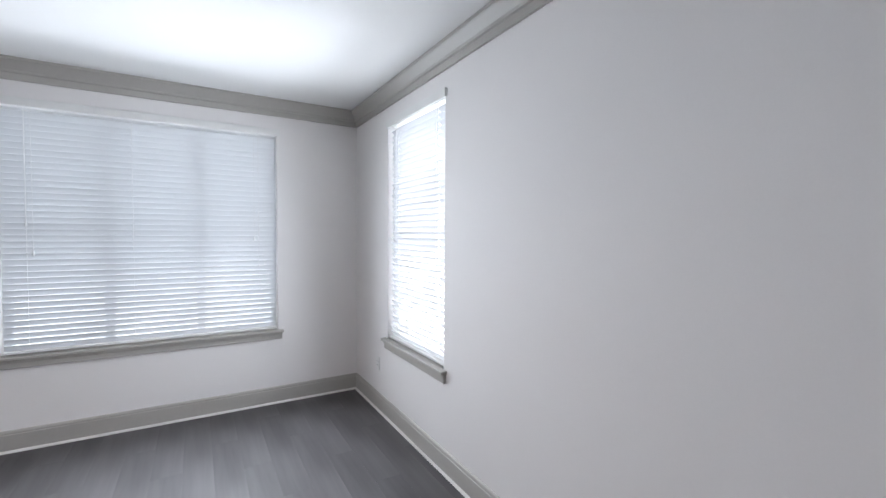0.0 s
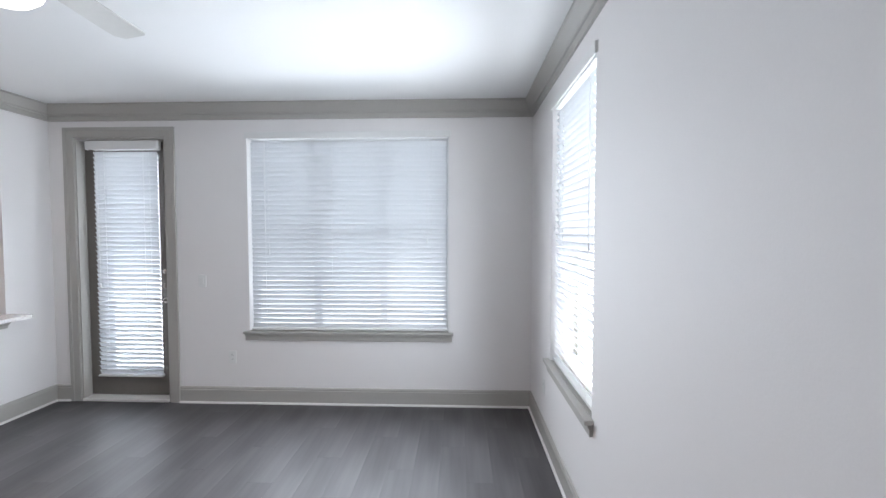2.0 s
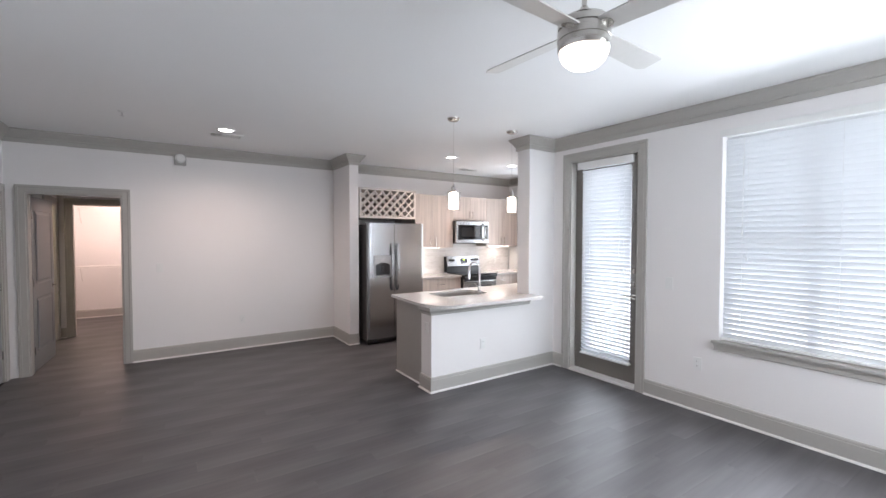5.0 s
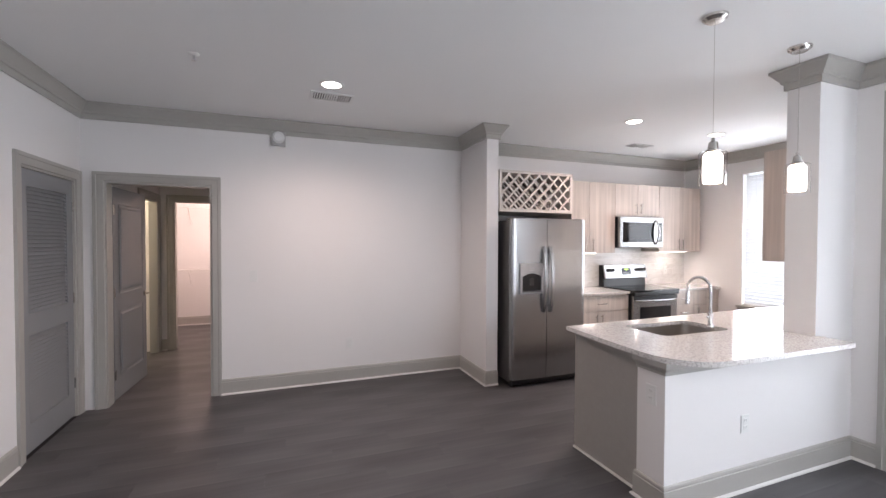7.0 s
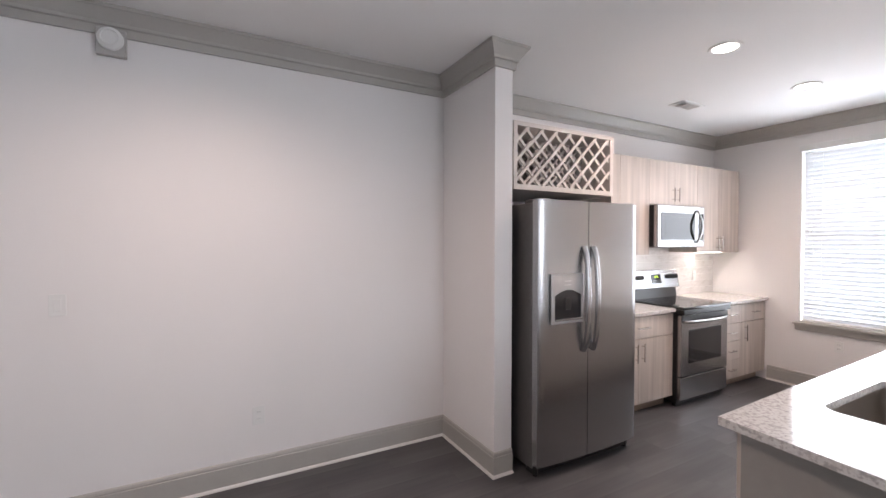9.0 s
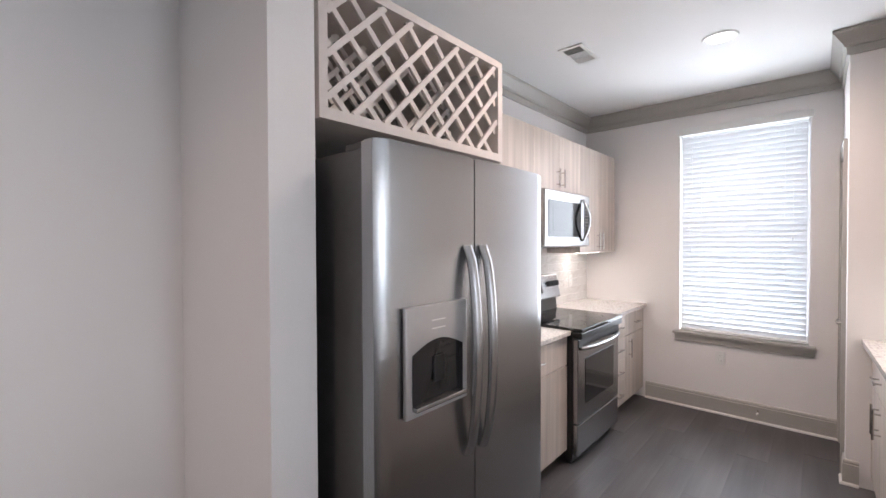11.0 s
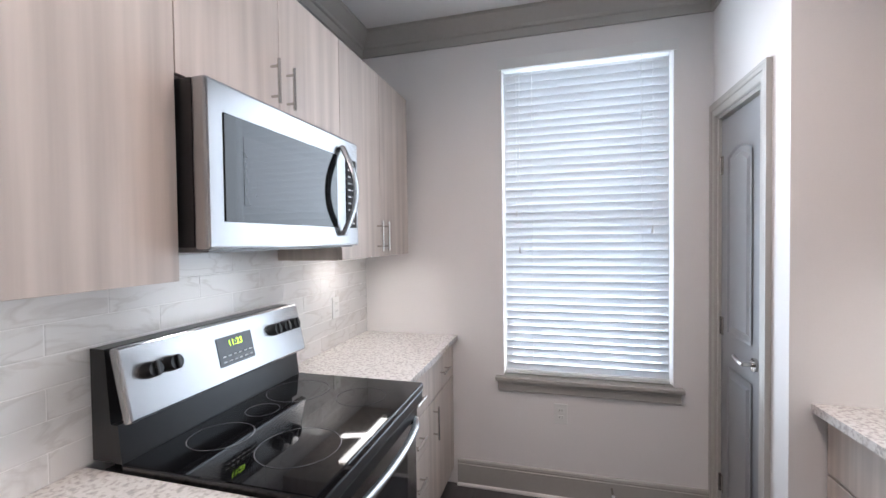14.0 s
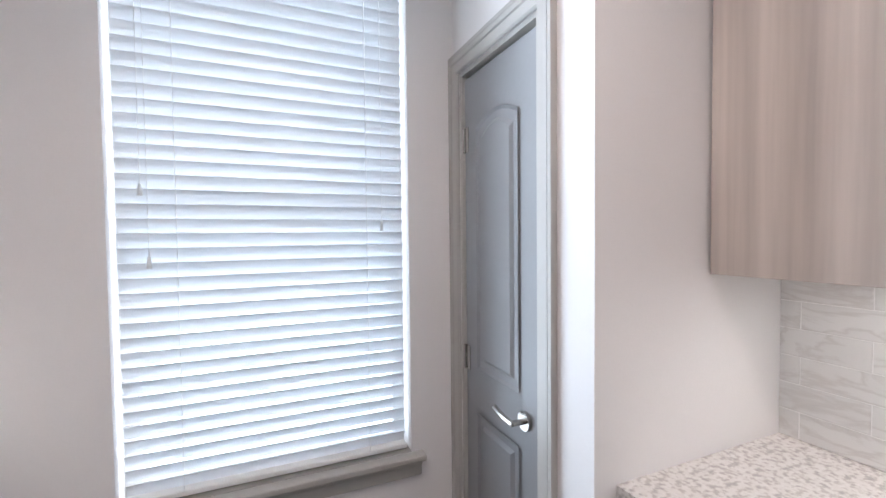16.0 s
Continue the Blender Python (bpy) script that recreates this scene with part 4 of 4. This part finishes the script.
def on_panel(bm):
    bmesh.ops.transform(bm, matrix=tilt, verts=bm.verts)
    return bm


cp = part("control_panel", on_panel(B(-0.03, -RY - 0.002, -0.10, 0.0, RY + 0.002, 0.10, bevel=0.008)), STEEL, rg, "brushed steel control panel")
part("display", on_panel(B(0.0002, -0.075, -0.048, 0.002, 0.085, 0.048, bevel=0.0006)), BLACKGLASS, cp, "black clock display")
for y in (-0.31, -0.245, 0.205, 0.265, 0.325):
    bm = cyl(bmesh.new(), (0.0, y, 0.02), 0.024, 0.021, 0.028, "x", 20)
    box(bm, 0.026, y - 0.005, 0.0, 0.036, y + 0.005, 0.042, bevel=0.002)
    part("knob", on_panel(bm), BLACK, cp, "black control knob", True)
for k in range(6):
    for row in range(2):
        part("print_line", on_panel(B(0.0021, -0.06 + 0.024 * k, -0.036 + 0.018 * row, 0.0024, -0.046 + 0.024 * k, -0.033 + 0.018 * row)), WHITEPLASTIC, cp)
cu = bpy.data.curves.new("clock_digits", "FONT")
cu.body, cu.size, cu.extrude, cu.align_x, cu.align_y = "11:23", 0.030, 0.0002, "CENTER", "CENTER"
tmp = new("clock_tmp", cu)
deps = bpy.context.evaluated_depsgraph_get()
me = bpy.data.meshes.new_from_object(tmp.evaluated_get(deps))
bpy.data.objects.remove(tmp)
me.transform(tilt @ pose(0.0026, 0.005, 0.022, 90, 0, 90))
me.materials.clear()
me.materials.append(DIGIT)
tx = new("clock_digits", me)
tx.parent = cp
tagged(tx, "lit green clock digits")

# ---- microwave ----
mw = thing("microwave", "stainless over-the-range microwave with curved handle", "microwave", (-4.935, 4.835, 1.475))
MY = 0.388
part("body", B(-0.405, -MY + 0.004, 0.012, -0.045, MY - 0.004, 0.418), BLACK, mw)
md = part("door", B(-0.043, -MY, 0.006, 0.0, MY, 0.420, bevel=0.008), STEEL, mw, "stainless door and control face")
part("glass", B(0.0003, -0.335, 0.075, 0.003, 0.215, 0.345, bevel=0.001), BLACKGLASS, md, "black glass window")
part("inner_window", B(0.0032, -0.27, 0.12, 0.0038, 0.13, 0.30), OVENGLASS, md)
part("control_strip", B(0.0003, 0.285, 0.075, 0.003, 0.365, 0.345, bevel=0.001), BLACKGLASS, md, "black touch control strip")
for k in range(9):
    for j in range(2):
        part("print_line", B(0.0032, 0.298 + 0.03 * j, 0.09 + 0.026 * k, 0.0036, 0.318 + 0.03 * j, 0.096 + 0.026 * k), WHITEPLASTIC, md)
for bow, nm in ((0.055, "handle"),):
    pts = [(0.008 + bow * math.sin(math.pi * k / 16), 0.245, 0.045 + 0.335 * k / 16) for k in range(17)]
    bm = tube(bmesh.new(), pts, 0.010, 10)
    for v in bm.verts:
        v.co.y = 0.245 + (v.co.y - 0.245) * 1.7
    part(nm, bm, STEEL, md, "bowed steel handle", True)
part("vent_grille", B(-0.36, -MY + 0.02, 0.0, -0.02, MY - 0.02, 0.0115), STEELDARK, mw)

# ---- lamps, vents and small things on ceiling and walls ----
fan = thing("ceiling_fan", "brushed nickel ceiling fan with four silver blades, light on", "ceiling fan", (0.07, 1.58, H - 0.001))
part("canopy", lathe(bmesh.new(), (0, 0, 0), [(0.0, -0.075), (0.028, -0.075), (0.034, -0.066), (0.062, -0.04), (0.068, -0.006), (0.068, 0)]), NICKEL, fan, smooth=True)
part("down_rod", cyl(bmesh.new(), (0, 0, -0.19), 0.011, 0.011, 0.13, seg=14), NICKEL, fan, smooth=True)
part("rod_collar", lathe(bmesh.new(), (0, 0, 0), [(0.0, -0.165), (0.016, -0.165), (0.026, -0.185), (0.030, -0.205), (0.040, -0.212), (0.0, -0.212)]), NICKEL, fan, smooth=True)
part("motor_housing", lathe(bmesh.new(), (0, 0, 0), [(0.0, -0.208), (0.075, -0.210), (0.100, -0.222), (0.113, -0.235), (0.114, -0.262), (0.108, -0.264), (0.108, -0.274), (0.115, -0.276),
     (0.115, -0.312), (0.111, -0.314), (0.111, -0.319), (0.115, -0.321), (0.115, -0.352), (0.110, -0.360), (0.0, -0.360)], 40), NICKEL, fan, smooth=True)
part("light_globe", lathe(bmesh.new(), (0, 0, 0), [(0.106, -0.356), (0.106, -0.370), (0.094, -0.400), (0.068, -0.424), (0.04, -0.436), (0.0, -0.439)], 40), OPAL, fan, "lit white glass bowl", True)
for k in range(4):
    m = pose(0, 0, -0.272, 0, 0, 4 + 90 * k) @ pose(0, 0, 0, -12, 0, 0)
    bm = bmesh.new()
    ol = [(0.100, -0.050), (0.50, -0.064), (0.590, -0.066), (0.600, -0.056), (0.600, 0.030), (0.560, 0.056), (0.50, 0.058), (0.100, 0.050)]
    prism(bm, ol, -0.003, 0.003)
    bmesh.ops.transform(bm, matrix=m, verts=bm.verts)
    bl = part("blade", bm, BLADE, fan, "silver fan blade")
    bm = prism(bmesh.new(), [(0.09, -0.03), (0.125, -0.03), (0.14, -0.015), (0.14, 0.015), (0.125, 0.03), (0.09, 0.03)], -0.007, -0.0035)
    bmesh.ops.transform(bm, matrix=m, verts=bm.verts)
    part("blade_iron", bm, NICKEL, bl)


def pendant(x, y):
    root = thing("pendant_lamp", "lit pendant lamp, white cylinder inside clear glass", "pendant lamp", (x, y, H - 0.001), "pendants over the counter")
    part("canopy", lathe(bmesh.new(), (0, 0, 0), [(0, -0.028), (0.045, -0.026), (0.062, -0.012), (0.065, 0)]), NICKEL, root, smooth=True)
    part("cord", cyl(bmesh.new(), (0, 0, -0.67), 0.0013, 0.0013, 0.645, seg=8), NICKEL, root)
    part("socket_cap", lathe(bmesh.new(), (0, 0, -0.742), [(0.0, 0.08), (0.008, 0.08), (0.010, 0.062), (0.022, 0.055), (0.025, 0.02), (0.034, 0.012), (0.034, 0.0), (0, 0)]), NICKEL, root, smooth=True)
    part("inner_shade", lathe(bmesh.new(), (0, 0, -0.91), [(0.044, 0.0), (0.048, 0.016), (0.048, 0.145), (0.042, 0.162), (0.022, 0.166)]), OPAL, root, "lit white glass cylinder", True)
    o = part("outer_shade", lathe(bmesh.new(), (0, 0, -0.925), [(0.066, 0.0), (0.068, 0.178), (0.061, 0.187), (0.030, 0.189), (0.030, 0.187), (0.060, 0.185), (0.066, 0.177), (0.064, 0.0), (0.066, 0.0)]), CLEAR, root, "clear glass cylinder", True)
    o.visible_shadow = False
    return root


pendant(-2.19, 2.46)
pendant(-2.25, 3.31)
for x, y in ((-4.0, 0.61), (-3.91, 3.63), (-3.97, 4.92)):
    c = thing("recessed_light", "round white recessed ceiling light, switched on", "ceiling light", (x, y, H - 0.001), "recessed lights")
    part("trim_ring", lathe(bmesh.new(), (0, 0, 0), [(0.072, -0.003), (0.078, -0.008), (0.096, -0.006), (0.10, 0), (0.072, 0)]), WHITEPLASTIC, c, smooth=True)
    part("lens", cyl(bmesh.new(), (0, 0, -0.004), 0.0725, 0.0725, 0.003, seg=32), LED, c)


def ceiling_vent(x, y, w, l):
    root = thing("ceiling_vent", "white metal ceiling air vent with slats", "air vent", (x, y, H - 0.001))
    bm = bmesh.new()
    w2, l2, f = w / 2, l / 2, 0.025
    box(bm, -w2, -l2, -0.008, w2, -l2 + f, 0)
    box(bm, -w2, l2 - f, -0.008, w2, l2, 0)
    box(bm, -w2, -l2 + f, -0.008, -w2 + f, l2 - f, 0)
    box(bm, w2 - f, -l2 + f, -0.008, w2, l2 - f, 0)
    part("frame", bm, WHITEPLASTIC, root)
    part("backing", B(-w2 + f, -l2 + f, -0.0015, w2 - f, l2 - f, -0.0005), STEELDARK, root)
    n = int((l - 2 * f) / 0.02)
    for k in range(n):
        yy = -l2 + f + 0.012 + 0.02 * k
        bm = B(-w2 + f, -0.008, -0.001, w2 - f, 0.008, 0.001)
        bmesh.ops.transform(bm, matrix=pose(0, yy, -0.007, 40 if yy < -0.05 else (-40 if yy > 0.05 else 8)), verts=bm.verts)
        part("slat", bm, WHITEPLASTIC, root)
    return root


ceiling_vent(-4.295, 0.645, 0.22, 0.36)
ceiling_vent(-4.73, 4.55, 0.17, 0.30)
sp = thing("sprinkler", "small white ceiling fire sprinkler", "sprinkler", (-3.767, -0.304, H - 0.001))
bm = lathe(bmesh.new(), (0, 0, 0), [(0, -0.012), (0.012, -0.012), (0.03, -0.006), (0.035, 0)])
part("escutcheon", bm, WHITEPLASTIC, sp, smooth=True)
bm = cyl(bmesh.new(), (0, 0, -0.04), 0.006, 0.008, 0.03, seg=10)
cyl(bm, (0, 0, -0.044), 0.016, 0.016, 0.003, seg=14)
part("deflector", bm, CHROME, sp)
al = thing("fire_alarm", "white square wall horn with a round face", "alarm", (XW + 0.022, 0.21, 2.61))
part("plate", B(-0.0215, -0.068, -0.07, 0.018, 0.068, 0.075, bevel=0.006), material("grey_box", (0.45, 0.44, 0.43), 0.5, amount=0.03), al)
part("horn", lathe(bmesh.new(), (0, 0, 0), [(0.06, 0), (0.058, 0.02), (0.04, 0.035), (0.038, 0.028), (0.0, 0.028)]), WHITEPLASTIC, al, smooth=True).matrix_local = pose(0.018, 0, 0.015, 0, 90, 0)


def wall_plate(m, kind, label):
    """A switch or outlet plate; local -y faces the room."""
    root = thing("outlet" if kind == "outlet" else "light_switch", label, kind, group=kind + " plates")
    part("plate", B(-0.036, -0.006, -0.058, 0.036, 0, 0.058, bevel=0.002), WHITEPLASTIC, root)
    if kind == "outlet":
        for z in (-0.021, 0.021):
            o = part("receptacle", B(-0.017, -0.0085, z - 0.014, 0.017, -0.006, z + 0.014, bevel=0.001), WHITEPLASTIC, root)
            for x in (-0.007, 0.007):
                part("slot", B(x - 0.001, -0.0088, z - 0.003, x + 0.001, -0.0084, z + 0.007), BLACK, o)
    else:
        part("rocker", B(-0.016, -0.0095, -0.033, 0.016, -0.006, 0.033, bevel=0.002), WHITEPLASTIC, root)
    root.matrix_world = m
    return root


wall_plate(pose(XW, -0.035, 1.195, 0, 0, 90), "switch", "white rocker light switch on the wall")
wall_plate(pose(XW, 0.936, 0.42, 0, 0, 90), "outlet", "white outlet low on the wall")
wall_plate(pose(-0.585, YN, 0.44, 0, 0, 0), "outlet", "white outlet low on the wall under the window")
wall_plate(pose(-0.86, YN, 1.16, 0, 0, 0), "switch", "white rocker switch beside the patio door")
wall_plate(pose(-4.13, YK, 0.49, 0, 0, 0), "outlet", "white outlet under the kitchen window")
wall_plate(pose(-2.41, 2.275, 0.66, 0, 0, 0), "outlet", "white outlet on the end of the half wall")
wall_plate(pose(PX1, 2.95, 0.42, 0, 0, 90), "outlet", "white outlet low on the half wall")
wall_plate(pose(XE, 3.5, 0.42, 0, 0, -90), "outlet", "white outlet low on the wall")
wall_plate(pose(XK + 0.010, 3.95, 1.13, 0, 0, 90), "outlet", "white outlet on the marble backsplash")
wall_plate(pose(XK + 0.010, 5.72, 1.13, 0, 0, 90), "outlet", "white outlet on the marble backsplash")
st = thing("door_stop", "small spring door stop on the baseboard", "door stop", (-3.86, YK - 0.016, 0.10))
part("spring", tube(bmesh.new(), [(0, 0, 0), (0, -0.03, 0.0), (0, -0.07, -0.002)], 0.006, 8), NICKEL, st, smooth=True)
part("tip", cyl(bmesh.new(), (0, -0.085, -0.002), 0.008, 0.009, 0.015, "y", 12), WHITEPLASTIC, st)
for x, y0, y1, z in ((-5.13, 3.7, 4.2, 1.404), (-5.13, 5.4, 5.9, 1.414), (-2.85, 4.37, 5.17, 1.394)):
    c = thing("under_cabinet_light", "slim lit strip under the wall cabinet", "cabinet light", (x, (y0 + y1) / 2, z))
    part("lens", B(-0.02, (y0 - y1) / 2, -0.006, 0.02, (y1 - y0) / 2, 0, bevel=0.002), LED, c)

# ---- tiles and planks ----
def tiles(name, x, out, y0, y1, z0, z1, label, skip=None):
    back = structure(name, B(*sorted((x, x + out * 0.0078))[0:1], y0, z0, sorted((x, x + out * 0.0078))[1], y1, z1), GROUT, label, "backsplash")
    tl, th, g = 0.305, 0.0785, 0.0028
    meshes = {}
    row = 0
    z = z0
    while z < z1 - 0.01:
        top = min(z + th - g, z1)
        y = y0 - (tl / 2 if row % 2 else 0)
        while y < y1 - 0.005:
            a, b = max(y, y0), min(y + tl - g, y1)
            if b - a > 0.01:
                key = (round(b - a, 3), round(top - z, 3))
                if key not in meshes:
                    w, h = key[0] / 2, key[1] / 2
                    bm = B(-0.004, -w, -h, 0.004, w, h)
                    f = [q for q in bm.faces if q.normal.x * out > 0.9]
                    bmesh.ops.inset_region(bm, faces=f, thickness=0.004)
                    f = [q for q in bm.faces if q.normal.x * out > 0.9 and abs(q.calc_center_median().y) < 1e-4 and abs(q.calc_center_median().z) < 1e-4]
                    bmesh.ops.translate(bm, verts=list({v for q in f for v in q.verts}), vec=(out * 0.0006, 0, 0))
                    meshes[key] = mesh_of("tile", bm, TILE)
                ob = new("tile", meshes[key])
                ob.parent, ob.location = back, (x + out * 0.0045, (a + b) / 2, (z + top) / 2)
            y += tl
        z += th
        row += 1


tiles("backsplash_west", XK + 0.0005, 1, 3.44, YK - 0.001, 0.916, 1.47, "white marble subway tile backsplash with grey veins")
tiles("backsplash_east", XT - 0.0005, -1, YN + 0.01, YP - 0.001, 0.916, 1.394, "white marble subway tile backsplash on the sink side")

PW, PL = 0.178, 1.22
rnd = random.Random(5)
plank_meshes = {}


def plank(x0, y0, x1, y1):
    key = (round(x1 - x0, 3), round(y1 - y0, 2))
    if key not in plank_meshes:
        w, l = key[0] / 2, (y1 - y0) / 2
        bm = bmesh.new()
        c = 0.0004
        lo = [bm.verts.new((sx * w, sy * l, -0.0055)) for sx, sy in ((-1, -1), (1, -1), (1, 1), (-1, 1))]
        mid = [bm.verts.new((sx * w, sy * l, -c)) for sx, sy in ((-1, -1), (1, -1), (1, 1), (-1, 1))]
        hi = [bm.verts.new((sx * (w - c), sy * (l - c), 0)) for sx, sy in ((-1, -1), (1, -1), (1, 1), (-1, 1))]
        for a, b in ((lo, mid), (mid, hi)):
            for k in range(4):
                bm.faces.new((a[k], a[(k + 1) % 4], b[(k + 1) % 4], b[k]))
        bm.faces.new(hi)
        plank_meshes[key] = mesh_of("plank", bm, PLANK)
    ob = new("plank", plank_meshes[key])
    ob.parent, ob.location = FLOOR, ((x0 + x1) / 2, (y0 + y1) / 2, 0)


def lay(x0, x1, y0, y1):
    k = 0
    x = x0
    while x < x1 - 0.005:
        xe = min(x + PW, x1)
        y = y0 - PL * ((k * 0.37) % 1.0)
        while y < y1 - 0.01:
            a, b = max(y, y0), min(y + PL, y1)
            if b - a > 0.02:
                plank(x, a, xe - 0.0002, b - 0.0002)
            y += PL
        x += PW
        k += 1


lay(-5.345, XE, YL, YN)
lay(-5.345, -2.65, YN, YK)
lay(-9.38, -5.345, -1.7, 0.6)
lay(-7.47, -5.345, -2.9, -1.7)
